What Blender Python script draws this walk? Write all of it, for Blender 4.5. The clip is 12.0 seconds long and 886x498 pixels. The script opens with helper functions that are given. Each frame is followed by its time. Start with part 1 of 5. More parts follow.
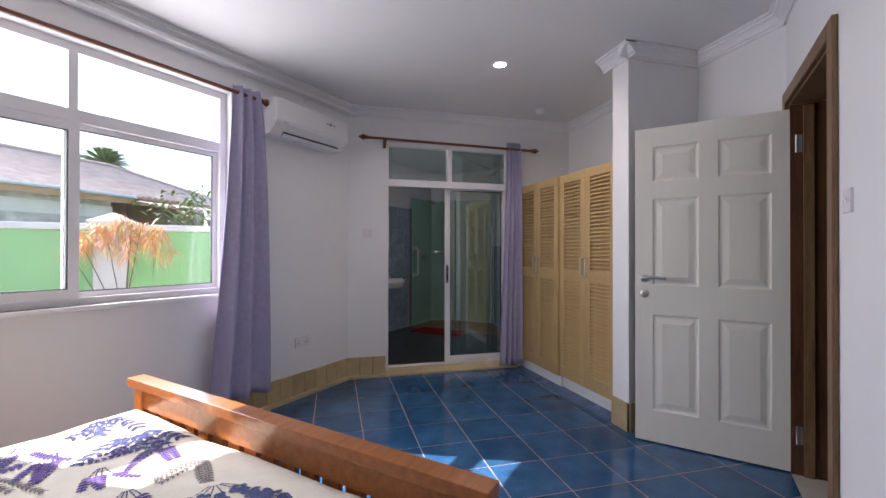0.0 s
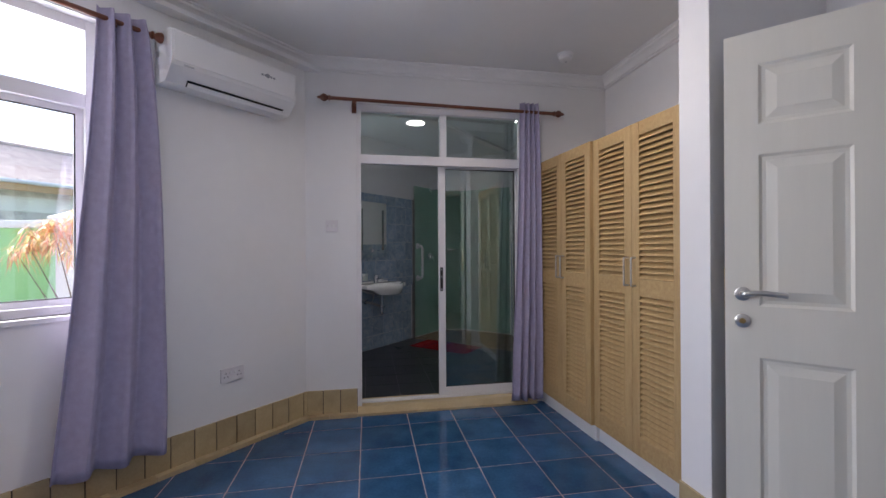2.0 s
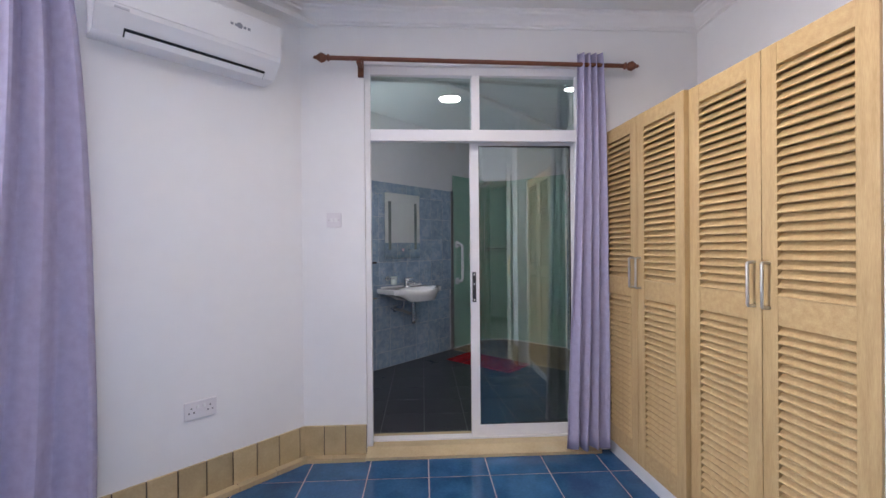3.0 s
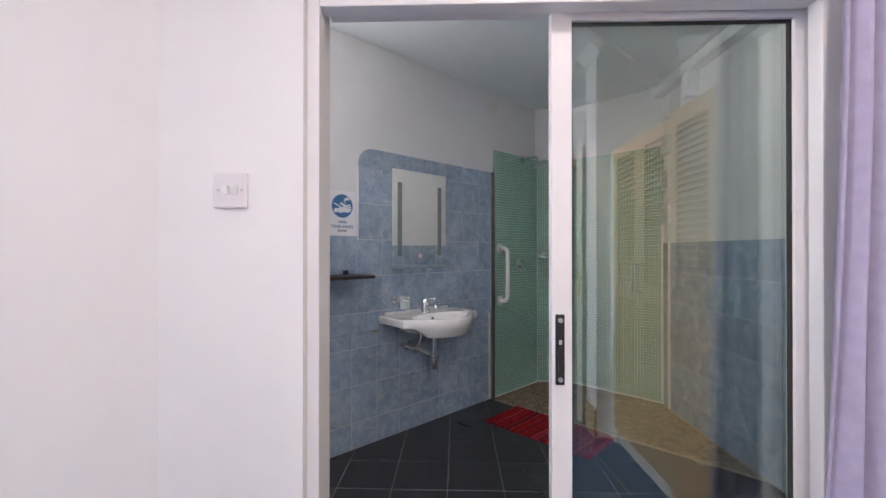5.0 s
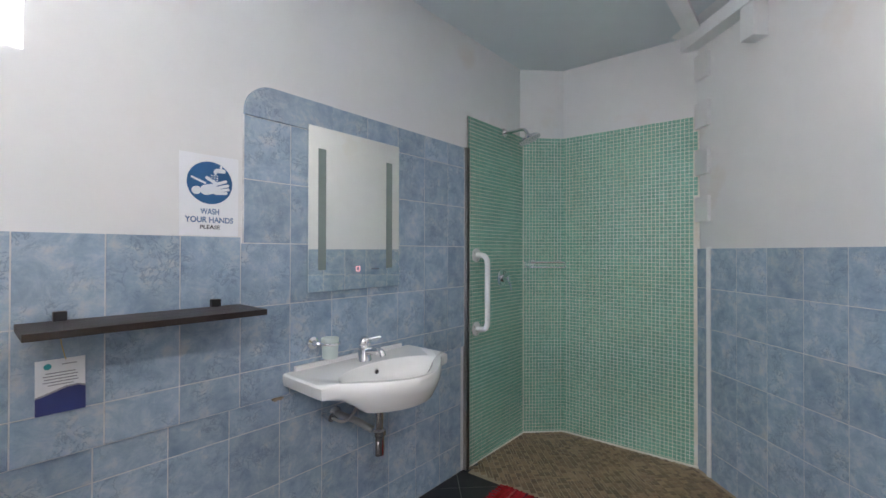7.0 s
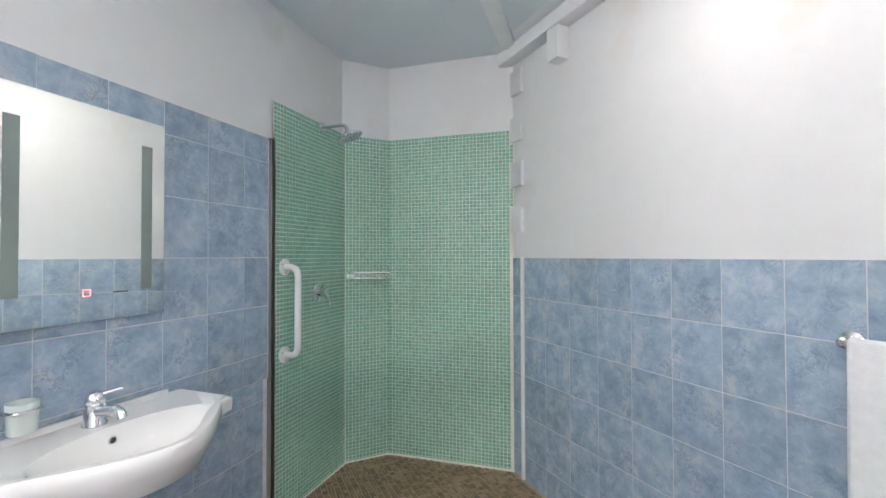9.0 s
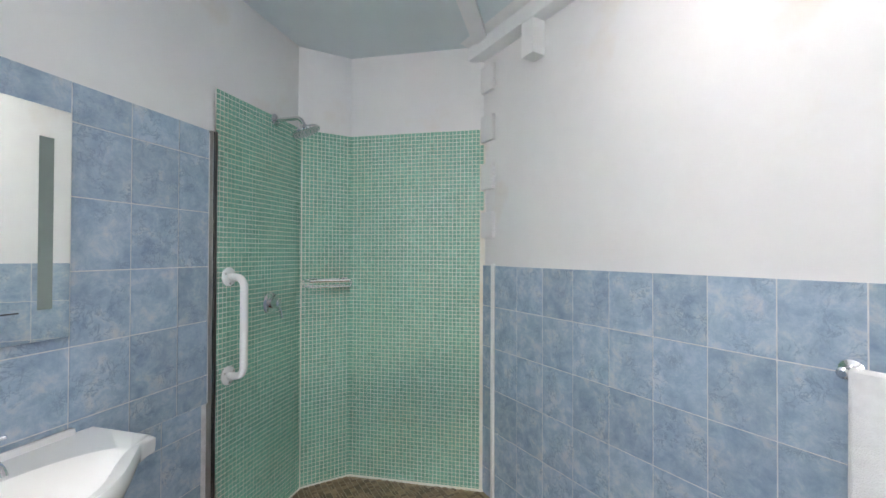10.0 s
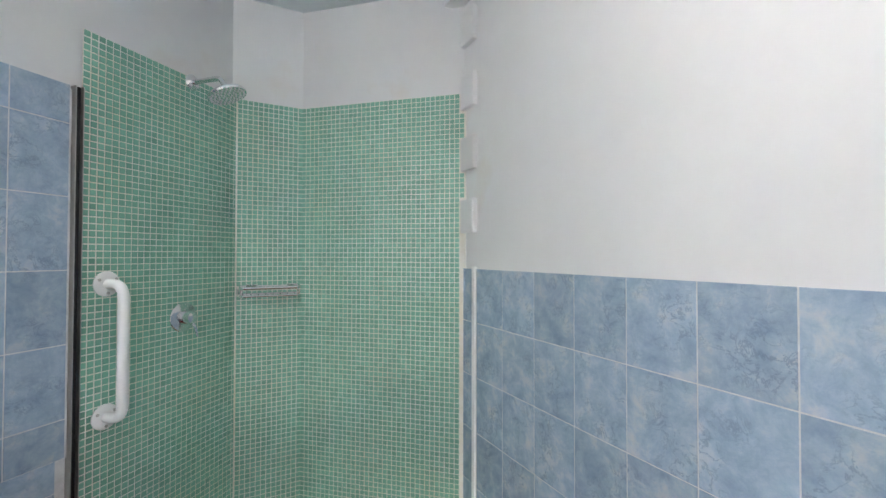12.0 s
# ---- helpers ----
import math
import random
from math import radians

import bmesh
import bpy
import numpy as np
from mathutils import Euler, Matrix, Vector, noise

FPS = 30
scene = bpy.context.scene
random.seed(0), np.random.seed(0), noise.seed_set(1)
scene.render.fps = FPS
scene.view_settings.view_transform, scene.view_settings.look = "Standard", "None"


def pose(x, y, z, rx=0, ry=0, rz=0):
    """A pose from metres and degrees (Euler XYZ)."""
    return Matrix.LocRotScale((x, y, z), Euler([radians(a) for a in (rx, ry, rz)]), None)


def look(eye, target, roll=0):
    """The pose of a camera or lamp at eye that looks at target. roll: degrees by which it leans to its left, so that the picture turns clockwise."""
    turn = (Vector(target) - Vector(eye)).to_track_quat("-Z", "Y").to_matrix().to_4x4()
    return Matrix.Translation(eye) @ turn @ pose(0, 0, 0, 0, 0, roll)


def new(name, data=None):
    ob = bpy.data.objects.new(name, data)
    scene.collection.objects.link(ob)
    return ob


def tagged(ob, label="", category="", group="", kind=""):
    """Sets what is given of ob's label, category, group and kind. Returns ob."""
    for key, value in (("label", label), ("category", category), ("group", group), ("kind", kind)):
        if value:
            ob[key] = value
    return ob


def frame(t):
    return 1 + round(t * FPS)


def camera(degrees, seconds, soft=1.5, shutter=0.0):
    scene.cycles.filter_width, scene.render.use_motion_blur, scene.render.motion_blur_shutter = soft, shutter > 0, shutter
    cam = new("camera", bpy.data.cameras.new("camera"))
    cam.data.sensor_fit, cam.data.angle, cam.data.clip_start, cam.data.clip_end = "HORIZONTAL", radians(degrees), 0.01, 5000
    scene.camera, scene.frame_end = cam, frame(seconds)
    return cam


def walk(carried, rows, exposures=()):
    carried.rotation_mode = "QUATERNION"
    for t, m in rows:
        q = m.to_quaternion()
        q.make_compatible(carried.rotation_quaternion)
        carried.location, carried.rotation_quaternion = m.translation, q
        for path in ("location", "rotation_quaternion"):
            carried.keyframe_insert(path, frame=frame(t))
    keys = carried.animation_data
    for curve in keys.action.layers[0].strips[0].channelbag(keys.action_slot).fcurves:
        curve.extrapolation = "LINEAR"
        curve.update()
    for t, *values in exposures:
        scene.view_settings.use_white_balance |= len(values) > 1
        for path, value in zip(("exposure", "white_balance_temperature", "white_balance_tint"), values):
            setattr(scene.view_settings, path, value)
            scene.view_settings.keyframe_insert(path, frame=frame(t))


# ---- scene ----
cam = camera(93.3, 12.0)
EXPOSURES = [(0, 1.6, 6450, 22), (1.5, 1.5, 6350, 22), (2.5, 2.15, 6250, 21), (3.2, 2.75, 6150, 21), (4.8, 3.03, 6600, 24), (5.5, 3.12, 6550, 23), (6.5, 3.35, 6450, 19), (7.5, 3.72, 6500, 18), (9.3, 4.05, 6550, 17), (12, 4.05, 6550, 16)]
PATH = [
    (0, (0.19, 0.22, 1.237), (0.695, 2.155, 1.248), 0.1),
    (0.5, (0.31, 0.373, 1.234), (0.814, 2.308, 1.242), 0.0),
    (1, (0.454, 0.606, 1.239), (0.955, 2.542, 1.243), 0.1),
    (1.5, (0.614, 0.881, 1.237), (1.079, 2.827, 1.242), -0.1),
    (2, (0.77, 1.188, 1.235), (1.124, 3.156, 1.238), -0.3),
    (2.5, (0.905, 1.537, 1.233), (1.134, 3.524, 1.238), -0.4),
    (3, (1.033, 1.887, 1.246), (1.129, 3.885, 1.24), -0.5),
    (3.2, (1.054, 2.024, 1.27), (1.105, 4.023, 1.243), -0.6),
    (4.8, (1.075, 3.237, 1.258), (1.015, 5.236, 1.272), 0.1),
    (5, (1.073, 3.362, 1.263), (1.012, 5.361, 1.272), 0.0),
    (5.5, (1.068, 3.683, 1.265), (1.012, 5.682, 1.276), 0.1),
    (6, (1.036, 3.969, 1.283), (0.989, 5.969, 1.294), 0.1),
    (6.5, (1.051, 4.218, 1.297), (1.078, 6.217, 1.308), 0.1),
    (7, (1.067, 4.415, 1.304), (1.21, 6.409, 1.318), 0.1),
    (7.5, (1.092, 4.535, 1.326), (1.435, 6.505, 1.337), 0.2),
    (9.3, (1.272, 4.687, 1.347), (2.214, 6.452, 1.381), 0.0),
    (9.5, (1.274, 4.722, 1.363), (2.258, 6.464, 1.394), 0.15),
    (10, (1.339, 4.8, 1.393), (2.338, 6.532, 1.414), 0.2),
    (10.5, (1.404, 4.89, 1.414), (2.392, 6.629, 1.44), 0.2),
    (11, (1.482, 4.989, 1.404), (2.473, 6.725, 1.436), 0.3),
    (11.5, (1.645, 5.066, 1.384), (2.626, 6.808, 1.419), 0.3),
    (12, (1.81, 5.147, 1.381), (2.718, 6.929, 1.413), 0.1),
]
walk(cam, [(t, look(eye, target, roll)) for t, eye, target, roll in PATH], EXPOSURES)

# ---- world, sun and lamps ----
world = bpy.data.worlds.new("sky")
scene.world = world
world.use_nodes = True
SUN_TRAVEL = Vector((0.88, -0.475, 0)).normalized()
SUN_EL = radians(46)
wn = world.node_tree.nodes
sky = wn.new("ShaderNodeTexSky")
sky.sky_type, sky.sun_disc = "NISHITA", False
sky.sun_elevation = SUN_EL
sky.sun_rotation = math.atan2(-SUN_TRAVEL.x, -SUN_TRAVEL.y)
world.node_tree.links.new(sky.outputs[0], wn["Background"].inputs[0])
wn["Background"].inputs[1].default_value = 0.15
sun_data = bpy.data.lights.new("sun", "SUN")
sun_data.energy, sun_data.angle, sun_data.color = 5.0, radians(0.5), (1.0, 0.95, 0.86)
sun = new("sun", sun_data)
sun.matrix_world = look((0, 0, 0), (SUN_TRAVEL.x * math.cos(SUN_EL), SUN_TRAVEL.y * math.cos(SUN_EL), -math.sin(SUN_EL)))


def window_light(name, at, towards, w, h, power, color):
    """The sky's light in a window's opening; also the bathroom's added fill."""
    d = bpy.data.lights.new(name, "AREA")
    d.shape, d.size, d.size_y, d.energy, d.color = "RECTANGLE", w, h, power, color
    ob = new(name, d)
    ob.matrix_world = look(at, towards)
    return ob


def down_light(name, at, power, color=(1.0, 0.93, 0.82), size=0.2):
    d = bpy.data.lights.new(name, "AREA")
    d.shape, d.size, d.energy, d.color, d.spread = "DISK", size, power, color, radians(155)   # recessed, so cut off sideways
    ob = new(name, d)
    ob.matrix_world = look(at, (at[0], at[1] + 0.0001, at[2] - 1))
    return ob


# ---- materials ----
def material(name, color, rough=0.6, metal=0.0, vary=0.12, scale=6.0, bump=0.1, bump_scale=60.0, color2=None, coords="Object", spec=0.5, per_piece=0.0, stretch=(1, 1, 1), coat=0.0, grain=0.0):
    """A principled surface, mottled at two scales, with fine relief."""
    m = bpy.data.materials.new(name)
    m.use_nodes = True
    n, l = m.node_tree.nodes, m.node_tree.links
    p = n["Principled BSDF"]
    p.inputs["Roughness"].default_value, p.inputs["Metallic"].default_value = rough, metal
    p.inputs["Specular IOR Level"].default_value = spec
    p.inputs["Coat Weight"].default_value, p.inputs["Coat Roughness"].default_value = coat, 0.08
    tc, mp = n.new("ShaderNodeTexCoord"), n.new("ShaderNodeMapping")
    mp.inputs["Scale"].default_value = stretch
    info = n.new("ShaderNodeObjectInfo")
    l.new(tc.outputs[coords], mp.inputs[0])
    big, small = n.new("ShaderNodeTexNoise"), n.new("ShaderNodeTexNoise")
    big.inputs["Scale"].default_value, big.inputs["Detail"].default_value = scale, 6
    small.inputs["Scale"].default_value, small.inputs["Detail"].default_value = scale * 9, 4
    if per_piece:
        big.noise_dimensions = "4D"
        times = n.new("ShaderNodeMath")
        times.operation, times.inputs[1].default_value = "MULTIPLY", 40
        l.new(info.outputs["Random"], times.inputs[0])
        l.new(times.outputs[0], big.inputs["W"])
    for t in (big, small):
        l.new(mp.outputs[0], t.inputs["Vector"])
    add = n.new("ShaderNodeMix")
    add.inputs[0].default_value = 0.3 + grain
    l.new(big.outputs[0], add.inputs[2]), l.new(small.outputs[0], add.inputs[3])
    ramp = n.new("ShaderNodeValToRGB")
    c2 = color2 or tuple(c * (1 - 2.2 * vary) for c in color)
    ramp.color_ramp.elements[0].position, ramp.color_ramp.elements[1].position = 0.36, 0.66
    ramp.color_ramp.elements[0].color, ramp.color_ramp.elements[1].color = (*c2, 1), (*color, 1)
    l.new(add.outputs[0], ramp.inputs[0])
    out = ramp.outputs[0]
    if per_piece:
        hsv, rng = n.new("ShaderNodeHueSaturation"), n.new("ShaderNodeMapRange")
        rng.inputs["To Min"].default_value, rng.inputs["To Max"].default_value = 1 - per_piece, 1 + per_piece
        l.new(info.outputs["Random"], rng.inputs[0]), l.new(rng.outputs[0], hsv.inputs["Value"]), l.new(out, hsv.inputs["Color"])
        out = hsv.outputs[0]
    l.new(out, p.inputs["Base Color"])
    rr = n.new("ShaderNodeMapRange")
    rr.inputs["To Min"].default_value, rr.inputs["To Max"].default_value = max(rough - 0.06, 0.02), min(rough + 0.1, 1)
    l.new(big.outputs[0], rr.inputs[0]), l.new(rr.outputs[0], p.inputs["Roughness"])
    if bump:
        b, f = n.new("ShaderNodeBump"), n.new("ShaderNodeTexNoise")
        f.inputs["Scale"].default_value, f.inputs["Detail"].default_value = bump_scale, 3
        l.new(mp.outputs[0], f.inputs["Vector"])
        b.inputs["Strength"].default_value, b.inputs["Distance"].default_value = bump, 0.004
        l.new(f.outputs[0], b.inputs["Height"]), l.new(b.outputs[0], p.inputs["Normal"])
    return m


def island_material(name, color, color2, rough, spread=0.25, bump=0.05):
    """For joined small pieces: every piece has its own tone."""
    m = material(name, color, rough, vary=0.1, scale=3, color2=color2, bump=bump)
    n, l = m.node_tree.nodes, m.node_tree.links
    p = n["Principled BSDF"]
    src = p.inputs["Base Color"].links[0].from_socket
    geo, rng, hsv = n.new("ShaderNodeNewGeometry"), n.new("ShaderNodeMapRange"), n.new("ShaderNodeHueSaturation")
    rng.inputs["To Min"].default_value, rng.inputs["To Max"].default_value = 1 - spread, 1 + spread
    l.new(geo.outputs["Random Per Island"], rng.inputs[0]), l.new(rng.outputs[0], hsv.inputs["Value"])
    l.new(src, hsv.inputs["Color"]), l.new(hsv.outputs[0], p.inputs["Base Color"])
    return m


def glass_material(name, tint, gloss_color=(1, 1, 1), ior=1.5, thin=1.0):
    m = bpy.data.materials.new(name)
    m.use_nodes = True
    n, l = m.node_tree.nodes, m.node_tree.links
    n.remove(n["Principled BSDF"])
    t, g, f, mix = n.new("ShaderNodeBsdfTransparent"), n.new("ShaderNodeBsdfGlossy"), n.new("ShaderNodeLayerWeight"), n.new("ShaderNodeMixShader")
    t.inputs[0].default_value, g.inputs[0].default_value, g.inputs["Roughness"].default_value = (*tint, 1), (*gloss_color, 1), 0.0
    f.inputs[0].default_value = 0.5
    k, k2 = n.new("ShaderNodeMath"), n.new("ShaderNodeMapRange")
    k.operation, k.inputs[1].default_value = "POWER", 4.0
    k2.inputs["To Min"].default_value, k2.inputs["To Max"].default_value = 0.045 * thin, 1.0
    l.new(f.outputs["Facing"], k.inputs[0]), l.new(k.outputs[0], k2.inputs[0]), l.new(k2.outputs[0], mix.inputs[0])
    l.new(t.outputs[0], mix.inputs[1]), l.new(g.outputs[0], mix.inputs[2]), l.new(mix.outputs[0], n["Material Output"].inputs[0])
    return m


def glow(name, color, strength):
    m = bpy.data.materials.new(name)
    m.use_nodes = True
    p = m.node_tree.nodes["Principled BSDF"]
    p.inputs["Emission Color"].default_value, p.inputs["Emission Strength"].default_value = (*color, 1), strength
    return m


def wood(name, light, dark, rough=0.4, along=(1, 1, 1), scale=9.0, coat=0.0):
    return material(name, light, rough, scale=scale, color2=dark, stretch=along, bump=0.12, bump_scale=40, coat=coat, grain=0.15)


PAINT = material("white wall paint", (0.80, 0.80, 0.80), 0.65, vary=0.02, scale=1.5, bump=0.06, bump_scale=180)
CEIL_PAINT = material("white ceiling paint", (0.80, 0.80, 0.79), 0.7, vary=0.02, scale=1.2, bump=0.05, bump_scale=120)
BATH_PAINT = material("white damp-stained paint", (0.745, 0.742, 0.742), 0.6, vary=0.025, scale=1.3, bump=0.1, bump_scale=50)


def add_stains(m, color, amount):
    """Faint rusty damp blooms in old paint."""
    n, l = m.node_tree.nodes, m.node_tree.links
    p = n["Principled BSDF"]
    src = p.inputs["Base Color"].links[0].from_socket
    tc, t, r, mix = n.new("ShaderNodeTexCoord"), n.new("ShaderNodeTexNoise"), n.new("ShaderNodeMapRange"), n.new("ShaderNodeMix")
    t.inputs["Scale"].default_value, t.inputs["Detail"].default_value = 2.6, 5
    r.inputs["From Min"].default_value, r.inputs["From Max"].default_value, r.inputs["To Max"].default_value = 0.60, 0.78, amount
    mix.data_type = "RGBA"
    mix.inputs[7].default_value = (*color, 1)
    l.new(tc.outputs["Object"], t.inputs["Vector"]), l.new(t.outputs[0], r.inputs[0]), l.new(r.outputs[0], mix.inputs[0])
    l.new(src, mix.inputs[6]), l.new(mix.outputs[2], p.inputs["Base Color"])


add_stains(BATH_PAINT, (0.62, 0.50, 0.37), 0.5)
BATH_CEIL = material("pale blue-grey ceiling paint", (0.72, 0.78, 0.80), 0.6, vary=0.02, scale=1.0, bump=0.05)
TRIM_WHITE = material("white gloss trim", (0.82, 0.82, 0.82), 0.35, vary=0.02, bump=0.03)
ALU = material("white powder-coated aluminium", (0.80, 0.79, 0.80), 0.35, vary=0.015, bump=0.02)
ALU_DARK = material("black rubber seal", (0.03, 0.03, 0.03), 0.6, bump=0.05)
BLUE_FLOOR = material("blue glazed floor tile", (0.034, 0.125, 0.26), 0.07, scale=7, color2=(0.015, 0.062, 0.155), bump=0.025, bump_scale=25, per_piece=0.14, coords="Object", spec=0.6)
GROUT_PINK = material("pinkish grout", (0.46, 0.37, 0.37), 0.85, vary=0.1, scale=14)
BEIGE_TILE = material("beige terracotta tile", (0.52, 0.415, 0.235), 0.45, scale=10, color2=(0.41, 0.315, 0.17), per_piece=0.13, bump=0.08)
BEIGE_GROUT = material("dark grout", (0.10, 0.075, 0.05), 0.9, vary=0.15)
STRIP_TILE = material("pale beige border tile", (0.52, 0.42, 0.25), 0.45, scale=9, color2=(0.42, 0.32, 0.18), per_piece=0.08)
BLACK_TILE = material("charcoal floor tile", (0.035, 0.035, 0.042), 0.28, scale=8, color2=(0.018, 0.018, 0.022), per_piece=0.15, bump=0.04)
BLACK_GROUT = material("grey grout", (0.30, 0.29, 0.29), 0.85, scale=20)


def tile_material(name):
    """Mottled blue glaze: pale clouds, beige bloom and thin dark squiggles, different on every tile."""
    m = bpy.data.materials.new(name)
    m.use_nodes = True
    n, l = m.node_tree.nodes, m.node_tree.links
    p = n["Principled BSDF"]
    tc, info, times = n.new("ShaderNodeTexCoord"), n.new("ShaderNodeObjectInfo"), n.new("ShaderNodeMath")
    times.operation, times.inputs[1].default_value = "MULTIPLY", 71
    l.new(info.outputs["Random"], times.inputs[0])

    def cloud(scale, detail, rough, warp):
        t = n.new("ShaderNodeTexNoise")
        t.noise_dimensions = "4D"
        t.inputs["Scale"].default_value, t.inputs["Detail"].default_value = scale, detail
        t.inputs["Roughness"].default_value, t.inputs["Distortion"].default_value = rough, warp
        l.new(tc.outputs["Object"], t.inputs["Vector"]), l.new(times.outputs[0], t.inputs["W"])
        return t.outputs[0]

    def ramp(src, stops):
        r = n.new("ShaderNodeValToRGB")
        e = r.color_ramp.elements
        e[0].position, e[1].position = stops[0][0], stops[-1][0]
        e[0].color, e[1].color = (*stops[0][1], 1), (*stops[-1][1], 1)
        for pos, c in stops[1:-1]:
            e.new(pos).color = (*c, 1)
        l.new(src, r.inputs[0])
        return r.outputs[0]

    def over(a, b, f):
        x = n.new("ShaderNodeMix")
        x.data_type = "RGBA"
        l.new(f, x.inputs[0]), l.new(a, x.inputs[6])
        if isinstance(b, tuple):
            x.inputs[7].default_value = (*b, 1)
        else:
            l.new(b, x.inputs[7])
        return x.outputs[2]

    def grey(*stops):
        return [(a, (v, v, v)) for a, v in stops]

    base = ramp(cloud(14, 8, 0.68, 0.35), [(0.32, (0.235, 0.325, 0.445)), (0.45, (0.305, 0.400, 0.515)), (0.55, (0.375, 0.465, 0.565)), (0.70, (0.53, 0.585, 0.635))])
    base = over(base, (0.50, 0.50, 0.48), ramp(cloud(14, 6, 0.7, 0.4), grey((0.55, 0.0), (0.72, 0.55))))
    lines = ramp(cloud(24, 6, 0.65, 0.8), grey((0.47, 0.0), (0.494, 0.68), (0.504, 0.68), (0.53, 0.0)))
    where = ramp(cloud(8, 4, 0.5, 0.0), grey((0.46, 0.0), (0.60, 1.0)))
    both = n.new("ShaderNodeMath")
    both.operation = "MULTIPLY"
    l.new(lines, both.inputs[0]), l.new(where, both.inputs[1])
    base = over(base, (0.19, 0.25, 0.34), both.outputs[0])
    hsv, rng_ = n.new("ShaderNodeHueSaturation"), n.new("ShaderNodeMapRange")
    rng_.inputs["To Min"].default_value, rng_.inputs["To Max"].default_value = 0.91, 1.08
    l.new(info.outputs["Random"], rng_.inputs[0]), l.new(rng_.outputs[0], hsv.inputs["Value"]), l.new(base, hsv.inputs["Color"])
    l.new(hsv.outputs[0], p.inputs["Base Color"])
    p.inputs["Roughness"].default_value = 0.24
    b, f = n.new("ShaderNodeBump"), n.new("ShaderNodeTexNoise")
    f.inputs["Scale"].default_value = 22
    l.new(tc.outputs["Object"], f.inputs["Vector"])
    b.inputs["Strength"].default_value, b.inputs["Distance"].default_value = 0.05, 0.004
    l.new(f.outputs[0], b.inputs["Height"]), l.new(b.outputs[0], p.inputs["Normal"])
    return m


BLUE_TILE = tile_material("mottled blue wall tile")
WALL_GROUT = material("pale grout", (0.69, 0.69, 0.69), 0.85, scale=30, vary=0.1)
GREEN_MOSAIC = island_material("green glass mosaic", (0.22, 0.475, 0.365), (0.17, 0.39, 0.30), 0.4, 0.11)
GREEN_PIECE = material("green glass mosaic piece", (0.22, 0.475, 0.365), 0.33, vary=0.1, scale=3, color2=(0.17, 0.39, 0.30), per_piece=0.13, bump=0.05)
MOSAIC_GROUT = material("stained mosaic grout", (0.80, 0.80, 0.78), 0.85, scale=4, color2=(0.72, 0.67, 0.56), bump=0.1)
BROWN_MOSAIC = island_material("brown stone mosaic", (0.27, 0.20, 0.12), (0.17, 0.12, 0.07), 0.5, 0.4, 0.15)
BROWN_GROUT = material("sandy grout", (0.44, 0.37, 0.27), 0.9, scale=20)
PINE = wood("pale varnished pine", (0.54, 0.385, 0.185), (0.41, 0.27, 0.115), 0.42, (9, 9, 0.8), 5)
PINE_SLAT = wood("pale pine slat", (0.54, 0.385, 0.185), (0.41, 0.265, 0.11), 0.45, (9, 0.8, 9), 5)
DARK_WOOD = wood("dark varnished hardwood", (0.13, 0.055, 0.02), (0.05, 0.02, 0.008), 0.38, (8, 8, 0.7), 5)
FRAME_WOOD = wood("brown hardwood door frame", (0.25, 0.145, 0.07), (0.13, 0.07, 0.03), 0.4, (8, 8, 0.7), 5)
ROD_WOOD = wood("red-brown turned wood", (0.20, 0.065, 0.03), (0.11, 0.032, 0.014), 0.4, (1, 8, 8), 6)
BED_WOOD = wood("honey-brown varnished wood", (0.42, 0.145, 0.032), (0.24, 0.07, 0.014), 0.3, (8, 0.7, 8), 4, coat=0.3)
SHELF_WOOD = wood("wenge laminate", (0.035, 0.022, 0.02), (0.018, 0.012, 0.011), 0.4, (1, 9, 9), 7)
DOOR_PAINT = material("cream-white door paint", (0.77, 0.75, 0.66), 0.4, vary=0.015, scale=4, stretch=(8, 8, 0.6), bump=0.05, bump_scale=30)
LILAC = material("lilac curtain cloth", (0.41, 0.38, 0.52), 0.85, vary=0.06, scale=30, bump=0.15, bump_scale=700, spec=0.1)
PLASTIC = material("white plastic", (0.80, 0.80, 0.80), 0.35, vary=0.01, bump=0.0)
PLATE = material("aged white plastic", (0.72, 0.70, 0.72), 0.4, vary=0.01, bump=0.0)
PLASTIC_GREY = material("pale grey plastic", (0.55, 0.56, 0.58), 0.4, vary=0.02, bump=0.0)
BLACK = material("black plastic", (0.015, 0.015, 0.017), 0.35, vary=0.05, bump=0.02)
CHROME = material("chrome", (0.78, 0.78, 0.80), 0.1, 1.0, vary=0.02, bump=0.0)
STEEL = material("brushed steel", (0.56, 0.55, 0.53), 0.3, 1.0, vary=0.04, bump=0.02)
BRASS = material("brass", (0.55, 0.42, 0.18), 0.3, 1.0, vary=0.05, bump=0.0)
CERAMIC = material("white glazed ceramic", (0.83, 0.83, 0.82), 0.1, vary=0.01, bump=0.0, coat=0.4)
FROST = material("frosted glass", (0.62, 0.70, 0.66), 0.5, vary=0.02, bump=0.0)
FROST_STRIP = material("etched strip", (0.22, 0.27, 0.255), 0.45, vary=0.02, bump=0.0)
MIRROR = material("silvered mirror", (0.90, 0.93, 0.90), 0.015, 1.0, vary=0.0, bump=0.0)
MIRROR.node_tree.nodes["Principled BSDF"].inputs["Roughness"].links and MIRROR.node_tree.links.remove(MIRROR.node_tree.nodes["Principled BSDF"].inputs["Roughness"].links[0])
SLIDE_GLASS = glass_material("grey-green glass", (0.83, 0.90, 0.87), thin=2.6)
PANE_GLASS = glass_material("clear pane", (0.94, 0.97, 0.96), thin=1.0)
FROST_PANE = bpy.data.materials.new("frosted window glass")
